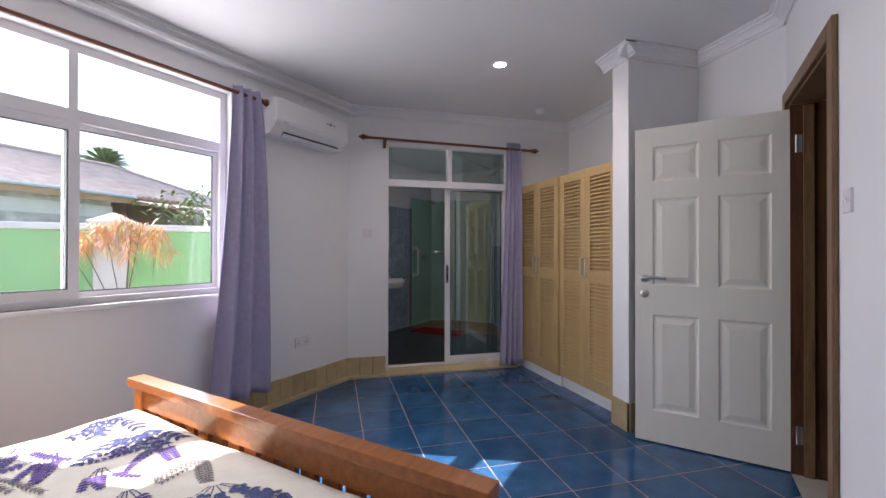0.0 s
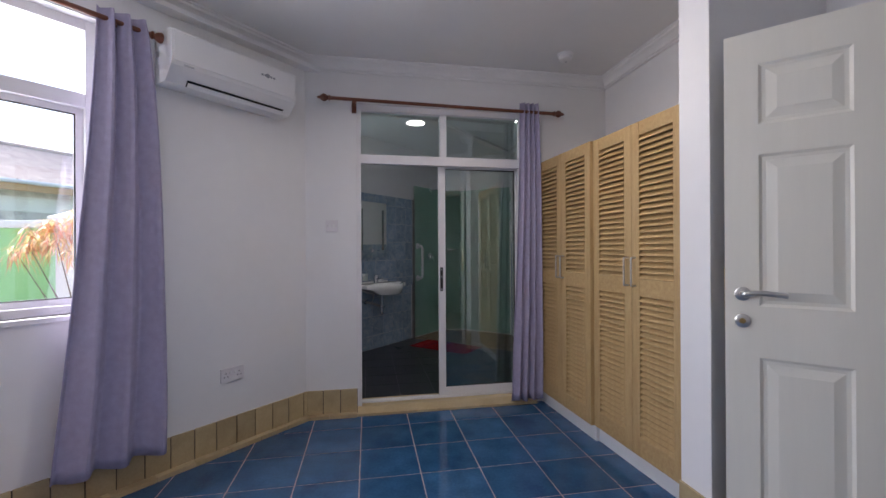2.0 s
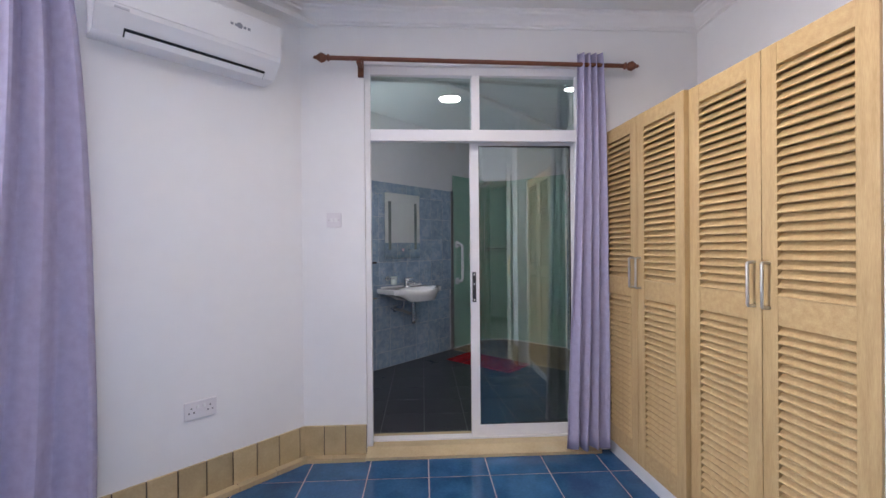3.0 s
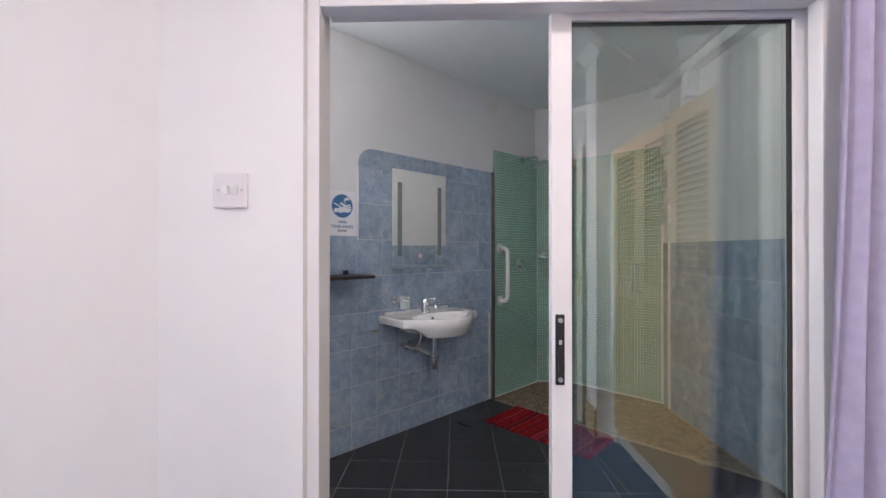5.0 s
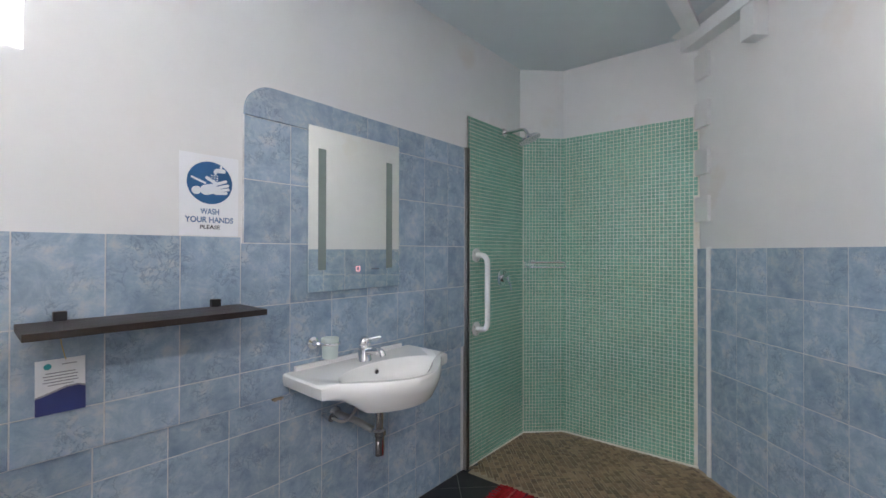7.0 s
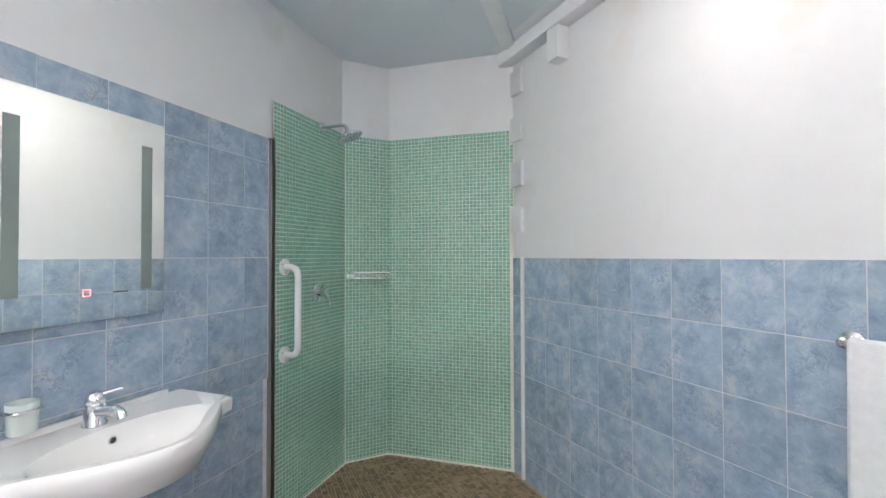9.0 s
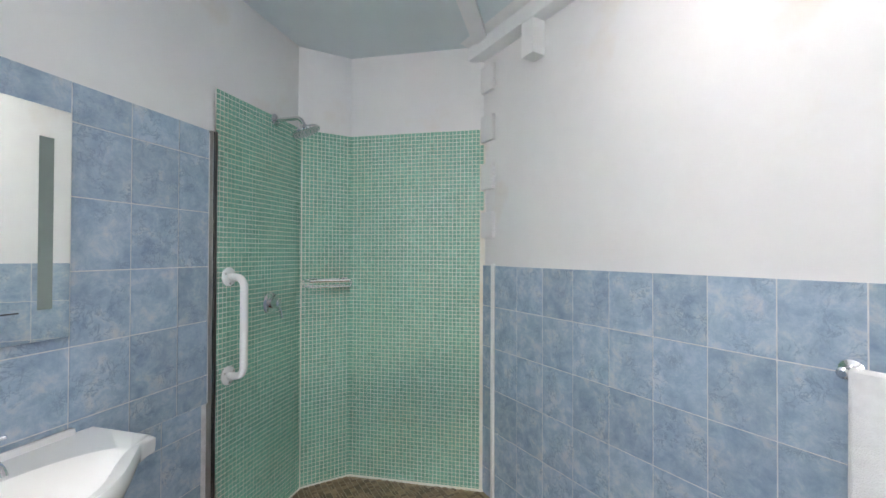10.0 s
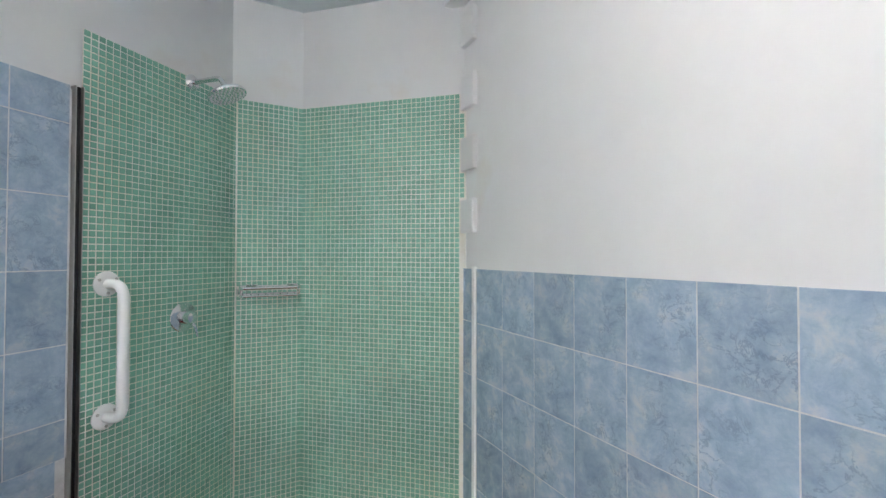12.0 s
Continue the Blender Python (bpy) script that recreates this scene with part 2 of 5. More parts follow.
FROST_PANE.use_nodes = True
fn, fl_ = FROST_PANE.node_tree.nodes, FROST_PANE.node_tree.links
fn.remove(fn["Principled BSDF"])
ft = fn.new("ShaderNodeBsdfTranslucent")
ft.inputs[0].default_value = (0.85, 0.87, 0.87, 1)
fl_.new(ft.outputs[0], fn["Material Output"].inputs[0])
LAMP_GLOW = glow("lit lamp", (1.0, 0.96, 0.88), 30.0)
LED_RED = glow("red touch light", (1.0, 0.10, 0.05), 0.14)
TOWEL = material("white terry cloth", (0.82, 0.82, 0.83), 0.95, vary=0.04, scale=40, bump=0.6, bump_scale=350, spec=0.1)
PAPER = material("white laminated paper", (0.80, 0.81, 0.84), 0.3, vary=0.01, bump=0.0)
SIGN_BLUE = material("sign blue ink", (0.025, 0.13, 0.32), 0.35, vary=0.03, bump=0.0)
INK = material("dark ink", (0.03, 0.03, 0.04), 0.5, bump=0.0)
NAVY_INK = material("navy ink", (0.03, 0.045, 0.20), 0.4, vary=0.02, bump=0.0)
TEAL_INK = material("teal ink", (0.03, 0.35, 0.40), 0.4, bump=0.0)
GREY_INK = material("grey ink", (0.35, 0.36, 0.40), 0.5, bump=0.0)
GREEN_WALL = material("bright green wall paint", (0.30, 0.60, 0.26), 0.75, vary=0.06, scale=2, bump=0.1)
WHITE_WALL = material("white outdoor paint", (0.72, 0.72, 0.70), 0.8, vary=0.08, scale=3, bump=0.1)
OLD_WALL = material("weathered grey render", (0.70, 0.66, 0.62), 0.9, vary=0.25, scale=4, bump=0.2)
OLD_ROOF = material("weathered corrugated roofing", (0.56, 0.45, 0.40), 0.85, scale=5, color2=(0.36, 0.28, 0.25), bump=0.2)
GROUND = material("sandy ground", (0.30, 0.26, 0.20), 0.95, vary=0.2, scale=3, bump=0.4, bump_scale=30)
LEAF_ORANGE = island_material("orange and yellow croton leaf", (0.78, 0.36, 0.16), (0.66, 0.50, 0.16), 0.5, 0.3)


def island_hues(m, colors):
    """Every joined leaf takes its own hue from a few."""
    n, l = m.node_tree.nodes, m.node_tree.links
    hsv = n["Principled BSDF"].inputs["Base Color"].links[0].from_node
    geo, t, r = n.new("ShaderNodeNewGeometry"), n.new("ShaderNodeMath"), n.new("ShaderNodeValToRGB")
    t.operation, t.inputs[1].default_value = "MULTIPLY", 7.31
    f = n.new("ShaderNodeMath")
    f.operation = "FRACT"
    l.new(geo.outputs["Random Per Island"], t.inputs[0]), l.new(t.outputs[0], f.inputs[0]), l.new(f.outputs[0], r.inputs[0])
    e = r.color_ramp.elements
    e[0].color, e[1].color = (*colors[0], 1), (*colors[-1], 1)
    for k, c in enumerate(colors[1:-1]):
        e.new((k + 1) / (len(colors) - 1)).color = (*c, 1)
    l.new(r.outputs[0], hsv.inputs["Color"])


island_hues(LEAF_ORANGE, [(0.72, 0.24, 0.16), (0.80, 0.42, 0.30), (0.74, 0.36, 0.12), (0.78, 0.56, 0.18), (0.50, 0.52, 0.14)])
LEAF_GREEN = island_material("green leaf", (0.16, 0.24, 0.06), (0.09, 0.15, 0.035), 0.5, 0.4)
BARK = material("grey-brown bark", (0.20, 0.15, 0.11), 0.9, vary=0.2, scale=20)
HALL_FLOOR = material("pale stone floor tile", (0.50, 0.47, 0.42), 0.4, vary=0.1, scale=6)


# ---- shapes ----
def box_bm(lo, hi, bevel=0.0, bm=None):
    bm = bm or bmesh.new()
    x0, y0, z0 = lo
    x1, y1, z1 = hi
    v = [bm.verts.new(p) for p in ((x0, y0, z0), (x1, y0, z0), (x1, y1, z0), (x0, y1, z0), (x0, y0, z1), (x1, y0, z1), (x1, y1, z1), (x0, y1, z1))]
    fs = [bm.faces.new([v[i] for i in q]) for q in ((3, 2, 1, 0), (4, 5, 6, 7), (0, 1, 5, 4), (1, 2, 6, 5), (2, 3, 7, 6), (3, 0, 4, 7))]
    if bevel:
        es = {e for f in fs for e in f.edges}
        bmesh.ops.bevel(bm, geom=list(es), offset=bevel, segments=2, affect="EDGES", profile=0.7)
    return bm


def prism_bm(outline, z0, z1, bm=None):
    """An upright prism on a counter-clockwise outline."""
    bm = bm or bmesh.new()
    lo = [bm.verts.new((x, y, z0)) for x, y in outline]
    hi = [bm.verts.new((x, y, z1)) for x, y in outline]
    n = len(outline)
    bm.faces.new(lo[::-1]), bm.faces.new(hi)
    for i in range(n):
        bm.faces.new((lo[i], lo[(i + 1) % n], hi[(i + 1) % n], hi[i]))
    return bm


def loft_bm(rings, cap=True, closed=True, bm=None):
    bm = bm or bmesh.new()
    vs = [[bm.verts.new(p) for p in r] for r in rings]
    n = len(rings[0])
    for a, b in zip(vs, vs[1:]):
        for i in range(n if closed else n - 1):
            bm.faces.new((a[i], a[(i + 1) % n], b[(i + 1) % n], b[i]))
    if cap:
        bm.faces.new(vs[0][::-1]), bm.faces.new(vs[-1])
    return bm


def lathe_bm(profile, axis="Z", n=24, bm=None, at=(0, 0, 0)):
    """profile: (radius, height) from bottom to top."""
    rings = []
    for r, h in profile:
        ring = []
        for i in range(n):
            a = math.tau * i / n
            p = (max(r, 1e-4) * math.cos(a), max(r, 1e-4) * math.sin(a), h)
            p = {"Z": p, "X": (p[2], p[0], p[1]), "Y": (p[1], p[2], p[0])}[axis]
            ring.append((p[0] + at[0], p[1] + at[1], p[2] + at[2]))
        rings.append(ring)
    return loft_bm(rings, bm=bm)


def tube_bm(points, radius, n=12, bm=None):
    """A round tube along a polyline."""
    pts = [Vector(p) for p in points]
    rings, up = [], None
    for i, p in enumerate(pts):
        d = (pts[min(i + 1, len(pts) - 1)] - pts[max(i - 1, 0)]).normalized()
        up = (up - d * up.dot(d)).normalized() if up is not None and (up - d * up.dot(d)).length > 1e-4 else d.orthogonal().normalized()
        s = d.cross(up)
        r = radius[i] if isinstance(radius, (list, tuple)) else radius
        rings.append([p + (up * math.cos(math.tau * k / n) + s * math.sin(math.tau * k / n)) * r for k in range(n)])
    return loft_bm(rings, bm=bm)


def bend(points, r, steps=6):
    """Rounds the corners of a polyline."""
    pts = [Vector(p) for p in points]
    out = [pts[0]]
    for a, b, c in zip(pts, pts[1:], pts[2:]):
        p, q = b + (a - b).normalized() * r, b + (c - b).normalized() * r
        out += [p.lerp(b, k / steps).lerp(b.lerp(q, k / steps), k / steps) for k in range(steps + 1)]
    return out + [pts[-1]]


def mesh_of(name, bm, mat, smooth=False):
    bmesh.ops.recalc_face_normals(bm, faces=bm.faces)
    me = bpy.data.meshes.new(name)
    bm.to_mesh(me), bm.free()
    me.materials.append(mat)
    if smooth:
        me.shade_smooth()
        me.set_sharp_from_angle(angle=radians(40))
    return me


def part(name, bm, mat, parent=None, label="", smooth=False, m=None):
    ob = new(name, mesh_of(name, bm, mat, smooth))
    if m is not None:
        ob.matrix_basis = m
    if parent is not None:
        ob.parent = parent
    return tagged(ob, label)


def thing(name, m, label, category, group="", kind=""):
    ob = new(name)
    ob.empty_display_size = 0.1
    ob.matrix_basis = m
    return tagged(ob, label, category, group, kind)


def structure(name, bm, mat, m=None, label="", smooth=False):
    ob = part(name, bm, mat, None, label, smooth, m)
    return tagged(ob, kind="structure")


def pieces(name, bm, mat, parent, places):
    """Alike pieces on one mesh, each at its place."""
    me = mesh_of(name, bm, mat)
    for m in places:
        ob = new(name, me)
        ob.matrix_basis, ob.parent = m, parent


def wall45(c):
    """The frame of a wall on y - x = c: x runs along it, y points away from the room, z is up."""
    return pose(-c / 2, c / 2, 0, 0, 0, 45)


WIN = wall45(4.08)
BATH = wall45(5.482)
BATH_Z = 0.04
CEIL, BATH_CEIL_Z = 2.65, 2.585

# ---- bedroom: structure ----
floor = structure("floor", prism_bm([(-3.6, 1.2), (-0.2, -3.0), (4.2, 1.2), (4.2, 4.46), (-0.2, 4.46)], -0.12, -0.0015), GROUT_PINK, label="blue glazed floor tiles with pink grout")
T = 0.3345
slab = box_bm((0.003, 0.003, -0.02), (T - 0.003, T - 0.003, 0.0), 0.001)
spots = []
for i in range(-11, 9):
    for j in range(-20, 3):
        x, y = 0.720 + i * T, 3.822 + j * T
        cx, cy = x + T / 2, y + T / 2
        c = cy - cx
        if cy < 4.55 and cx < 2.62 and -1.0 < c < 4.25 and (cx + cy) / 2 ** 0.5 > -1.1 and y < 4.4:
            spots.append(pose(x, y, 0))
floor_spots = spots

W0, W1 = 0.36, 2.13          # window opening along its wall
Z0, Z1 = 0.935, 2.386
bm = box_bm((-1.2, 0, 0), (W0, 0.2, CEIL))
box_bm((W1, 0, 0), (3.40, 0.2, CEIL), bm=bm)
box_bm((W0, 0, 0), (W1, 0.2, Z0), bm=bm)
box_bm((W0, 0, Z1), (W1, 0.2, CEIL), bm=bm)
structure("wall_west", bm, PAINT, WIN, "white painted plaster wall")

DX0, DX1, DZ = 0.690, 2.052, 2.345
bm = box_bm((0.30, 4.4, -0.1), (DX0, 4.60, CEIL))
box_bm((DX1, 4.4, -0.1), (2.95, 4.60, CEIL), bm=bm)
box_bm((DX0, 4.4, DZ), (DX1, 4.60, CEIL), bm=bm)
structure("wall_north", bm, PAINT, label="white painted plaster wall")

D45 = wall45(-0.67)
bm = box_bm((-1.2, -0.16, 0), (2.47, 0, CEIL))
box_bm((3.33, -0.16, 0), (3.43, 0, CEIL), bm=bm)
box_bm((2.47, -0.16, 2.10), (3.33, 0, CEIL), bm=bm)
structure("wall_south", bm, PAINT, D45, "white painted plaster wall")
structure("wall_east", box_bm((2.74, 2.0, 0), (2.9, 4.4, CEIL)), PAINT, label="white painted plaster wall")
structure("wall_stub", box_bm((2.15, 2.68, 0), (2.74, 2.85, CEIL), 0.006), PAINT, label="white painted wall end")
structure("wall_back", box_bm((-1.2, -0.2, 0), (-1.0, 5.0, CEIL)), PAINT, wall45(4.08) @ pose(0, -4.2, 0), "white painted plaster wall")
structure("ceiling", prism_bm([(-3.6, 1.2), (-0.2, -3.0), (4.2, 1.2), (4.2, 4.5), (0.2, 4.5), (-0.1, 4.3)], CEIL, CEIL + 0.1), CEIL_PAINT, label="white painted ceiling")


def cornice_bm(length):
    """Moulded plaster cornice: x along the wall, y into the room, z down from the ceiling."""
    prof = [(0, 0), (0.085, 0), (0.085, -0.012), (0.07, -0.016), (0.066, -0.026), (0.05, -0.034), (0.034, -0.05), (0.026, -0.066), (0.014, -0.070), (0.014, -0.084), (0, -0.084)]
    return loft_bm([[(x, y, z) for y, z in prof] for x in (0, length)])


def cornice(a, b):
    a, b = Vector((*a, CEIL)), Vector((*b, CEIL))
    d = b - a
    structure("cornice", cornice_bm(d.length), TRIM_WHITE, pose(a.x, a.y, CEIL - 0.001, 0, 0, math.degrees(math.atan2(d.y, d.x))), "white moulded plaster cornice")


cornice((2.74, 4.4), (0.325, 4.4))
cornice((0.36, 4.44), (-2.6, 1.48))
cornice((2.74, 2.85), (2.74, 4.4))
cornice((2.15, 2.85), (2.74, 2.85))
cornice((2.15, 2.595), (2.15, 2.935))
cornice((2.74, 2.68), (2.07, 2.68))
cornice((2.74, 2.05), (2.74, 2.68))
cornice((-0.2, -0.87), (2.74, 2.07))

# ---- tiled skirting of the bedroom ----
def skirting(a, b, w=0.125, h=0.197, first=0.0, border=True):
    a, b = Vector((*a, 0)), Vector((*b, 0))
    d = b - a
    ang = math.degrees(math.atan2(d.y, d.x))
    base = structure("baseboard", box_bm((0, 0, 0), (d.length, 0.006, h - 0.004)), BEIGE_GROUT, pose(a.x, a.y, 0, 0, 0, ang), "beige tiled skirting with dark joints")
    x, k = first - w if first > 0 else 0.0, 0
    while x < d.length - 0.01:
        x0, x1 = max(x, 0), min(x + w, d.length)
        part("tile", box_bm((x0 + 0.003, 0.0, 0.0), (x1 - 0.003, 0.013, h), 0.002), BEIGE_TILE, base)
        x += w
    x = 0.0 if border else d.length
    while x < d.length - 0.01:
        x1 = min(x + 0.20, d.length)
        part("border_tile", box_bm((x + 0.001, 0.0135, -0.004), (x1 - 0.001, 0.058, 0.026), 0.003), STRIP_TILE, base)
        x = x1


skirting((0.325, 4.405), (-1.9, 2.18), first=0.04)
skirting((0.690, 4.4), (0.325, 4.4))
skirting((2.15, 2.68), (2.15, 2.85), 0.17, border=False)
skirting((2.74, 2.68), (2.15, 2.68), 0.17, border=False)

# ---- bedroom window ----
def bars(parent, name, rects, y0, y1, mat, bevel=0.004):
    for (x0, z0, x1, z1) in rects:
        part(name, box_bm((x0, y0, z0), (x1, y1, z1), bevel), mat, parent)


def pane(parent, x0, z0, x1, z1, y, mat, skew=0.0):
    """A pane; it may sit a little askew in its groove."""
    w = (x1 - x0) / 2
    ob = part("pane", box_bm((-w, -0.003, z0), (w, 0.003, z1)), mat, parent, m=pose((x0 + x1) / 2, y, 0, 0, 0, skew))
    ob.visible_shadow = False
    return ob


win = thing("window_1", WIN, "white aluminium sliding window with top lights", "window", kind="structure")
FY0, FY1 = 0.06, 0.12
MX0, MX1 = 1.222, 1.266
for x0, z0, x1, z1 in ((W0, Z0 + 0.0, W0 + 0.045, Z1), (W1 - 0.05, Z0, W1, Z1), (W0 + 0.045, Z1 - 0.05, W1 - 0.05, Z1), (W0 + 0.045, Z0, W1 - 0.05, Z0 + 0.04), (W0 + 0.045, 1.95, W1 - 0.05, 2.02), (MX0, 2.02, MX1, Z1 - 0.05)):
    part("window_frame", box_bm((x0, FY0, z0), (x1, FY1, z1), 0.004), ALU, win)


def sash(parent, x0, z0, x1, z1, y0, y1, glass, w=0.045, name="sash", widths=None, skew=0.0):
    wl, wr, wb, wt = widths or (w, w, w, w)
    bm = bmesh.new()
    for r in ((x0, z0, x0 + wl, z1), (x1 - wr, z0, x1, z1), (x0 + wl, z0, x1 - wr, z0 + wb), (x0 + wl, z1 - wt, x1 - wr, z1)):
        box_bm((r[0], y0, r[1]), (r[2], y1, r[3]), bm=bm)
    s = part(name, bm, ALU, parent)
    bm = bmesh.new()
    g = 0.006
    xa, xb, za, zb = x0 + wl, x1 - wr, z0 + wb, z1 - wt
    for r in ((xa, za, xa + g, zb), (xb - g, za, xb, zb), (xa + g, za, xb - g, za + g), (xa + g, zb - g, xb - g, zb)):
        box_bm((r[0], (y0 + y1) / 2 - 0.006, r[1]), (r[2], (y0 + y1) / 2 + 0.006, r[3]), bm=bm)
    part("seal", bm, ALU_DARK, s)
    pane(s, xa, za, xb, zb, (y0 + y1) / 2, glass, skew)
    return s


sash(win, W0 + 0.045, Z0 + 0.04, MX1 + 0.01, 1.95, 0.066, 0.088, PANE_GLASS, 0.048)
sash(win, MX0 - 0.01, Z0 + 0.04, W1 - 0.05, 1.95, 0.092, 0.114, PANE_GLASS, 0.03)
pane(win, W0 + 0.045, 2.02, MX0, Z1 - 0.05, 0.09, PANE_GLASS)
pane(win, MX1, 2.02, W1 - 0.05, Z1 - 0.05, 0.09, PANE_GLASS)
part("window_sill", box_bm((W0 - 0.02, -0.018, Z0 - 0.025), (W1 + 0.02, 0.058, Z0), 0.005), TRIM_WHITE, win)

# ---- sliding door between the rooms ----
sl = thing("door_1", pose(0, 4.4, 0), "white aluminium sliding glass door, half open", "sliding door", kind="structure")
SY0, SY1 = 0.03, 0.15
JL, JR = DX0 + 0.032, 1.983       # inner edges of the jambs' front flanges
for x0, y0, z0, x1, y1, z1 in ((DX0, 0.026, 0.05, JL, 0.070, DZ), (DX0, 0.086, 0.05, DX0 + 0.023, SY1, DZ), (JR, 0.026, 0.05, DX1, 0.070, DZ), (2.022, 0.072, 0.05, DX1, SY1, DZ),
                               (JL, SY0, DZ - 0.05, JR, SY1, DZ), (JL, SY0, 1.895, JR, 0.080, 1.965), (JL, 0.080, 1.917, 2.022, SY1, 1.965), (1.338, SY0, 1.965, 1.386, 0.10, DZ - 0.05)):
    part("door_frame", box_bm((x0, y0, z0), (x1, y1, z1), 0.004), ALU, sl)
part("seal", box_bm((DX0, 0.071, 0.05), (DX0 + 0.026, 0.085, DZ - 0.05)), ALU_DARK, sl, "black rubber seal")
part("track", box_bm((DX0 + 0.024, 0.09, 0.047), (2.02, 0.145, 0.060), 0.003), ALU, sl)
leaf = sash(sl, 1.332, 0.062, 2.018, 1.914, 0.10, 0.135, SLIDE_GLASS, 0.056, "sliding_leaf", (0.054, 0.043, 0.066, 0.028), 2.2)
pull = part("pull_handle", box_bm((1.341, 0.092, 0.903), (1.365, 0.1005, 1.092), 0.0041), BLACK, leaf, "black recessed plastic pull")
part("grip", box_bm((1.3475, 0.086, 0.938), (1.3585, 0.0935, 1.005), 0.003), BLACK, leaf)
part("latch", box_bm((1.349, 0.088, 1.012), (1.357, 0.0935, 1.024), 0.002), PLASTIC_GREY, leaf)
for z in (0.918, 1.077):
    part("screw", lathe_bm([(0.0065, 0), (0.0065, 0.004), (0.003, 0.006)], "Y", 12, at=(1.353, 0.088, z)), STEEL, leaf)
pane(sl, JL, 1.965, 1.338, DZ - 0.05, 0.07, SLIDE_GLASS, 2.2)
pane(sl, 1.386, 1.965, JR + 0.02, DZ - 0.05, 0.07, SLIDE_GLASS, 2.2)
thr = structure("threshold", loft_bm([[(x, 4.352, 0.0), (x, 4.352, 0.018), (x, 4.42, 0.048), (x, 4.61, 0.046), (x, 4.61, -0.08), (x, 4.352, -0.08)] for x in (DX0, 2.1)]), STRIP_TILE, label="beige tiled door threshold")

# ---- wardrobe with louvred doors ----
WA, WB = Vector((2.25, 2.93)), Vector((2.165, 4.385))
wd = WB - WA
WARD = pose(WA.x, WA.y, 0, 0, 0, math.degrees(math.atan2(wd.y, wd.x)))   # x along the front, y into the room
DW = wd.length / 4
slat_mesh = mesh_of("slat", loft_bm([[(x, 0.0085, -0.0150), (x, 0.0125, -0.0155), (x, 0.0150, -0.0125), (x, 0.0140, -0.0090), (x, -0.0085, 0.0150), (x, -0.0135, 0.0120)] for x in (0.0, DW - 0.116)]), PINE_SLAT)


def louvre_door(unit, x0, handle_at):
    z0, z1, w = 0.105, 1.925, 0.060
    d = part("louvred_door", bmesh.new(), PINE, unit)
    g = 0.0015
    xa, xb = x0 + g, x0 + DW - g
    for r in ((xa, z0, xa + w, z1), (xb - w, z0, xb, z1)):
        part("stile", box_bm((r[0], -0.014, r[1]), (r[2], 0.014, r[3]), 0.002), PINE, d)
    for za, zb in ((z0, z0 + 0.10), (0.975, 1.07), (z1 - 0.075, z1)):
        part("rail", box_bm((xa + w, -0.013, za), (xb - w, 0.013, zb), 0.002), PINE_SLAT, d)
    for za, zb in ((z0 + 0.10, 0.975), (1.07, z1 - 0.075)):
        n = int((zb - za) / 0.0305)
        for k in range(n):
            s = new("slat", slat_mesh)
            s.matrix_basis, s.parent = pose(xa + w - 0.001, 0, za + (k + 0.5) * (zb - za) / n), d
    hx = handle_at
    h = part("handle", tube_bm(bend([(hx, 0.012, 1.03), (hx, 0.042, 1.03), (hx, 0.042, 1.185), (hx, 0.012, 1.185)], 0.008), 0.0055), STEEL, d, "brushed steel bar handle", smooth=True)


for k in (0, 1):
    u = thing("wardrobe", WARD @ pose(0, 0.022 * k, 0), "pale pine wardrobe with closed louvred doors on a white plinth", "wardrobe", "wardrobe units")
    a, b = k * 2 * DW, (k + 1) * 2 * DW
    bm = box_bm((a + 0.002, -0.50, 0.10), (a + 0.02, -0.016, 1.922))
    box_bm((b - 0.02, -0.50, 0.10), (b - 0.002, -0.016, 1.912), bm=bm)
    box_bm((a + 0.02, -0.50, 1.892), (b - 0.02, -0.016, 1.912), bm=bm)
    box_bm((a + 0.02, -0.50, 0.10), (b - 0.02, -0.016, 0.118), bm=bm)
    box_bm((a + 0.02, -0.50, 0.118), (b - 0.02, -0.485, 1.90), bm=bm)
    part("carcass", bm, PINE, u)
    part("plinth", box_bm((a + 0.001, -0.48, 0.0), (b - 0.001, -0.022, 0.10), 0.003), TRIM_WHITE, u, "white painted plinth")
    louvre_door(u, a, a + DW - 0.030)
    louvre_door(u, a + DW, a + DW + 0.030)
structure("wall_filler", box_bm((2.25, 2.85, 0.0), (2.74, 2.926, 1.925), 0.003), PAINT, label="white painted wall filler")

# ---- six-panel door, open ----
HINGE = Vector((2.694, 1.992))
FREE = Vector((2.133, 2.590))
dd = FREE - HINGE
DOORM = pose(HINGE.x, HINGE.y, 0, 0, 0, math.degrees(math.atan2(dd.y, dd.x)))   # x from hinge to free edge, y to the viewer
DWID = dd.length
door = thing("door_2", DOORM, "open cream-white six-panel door with steel lever handle", "door", kind="structure")


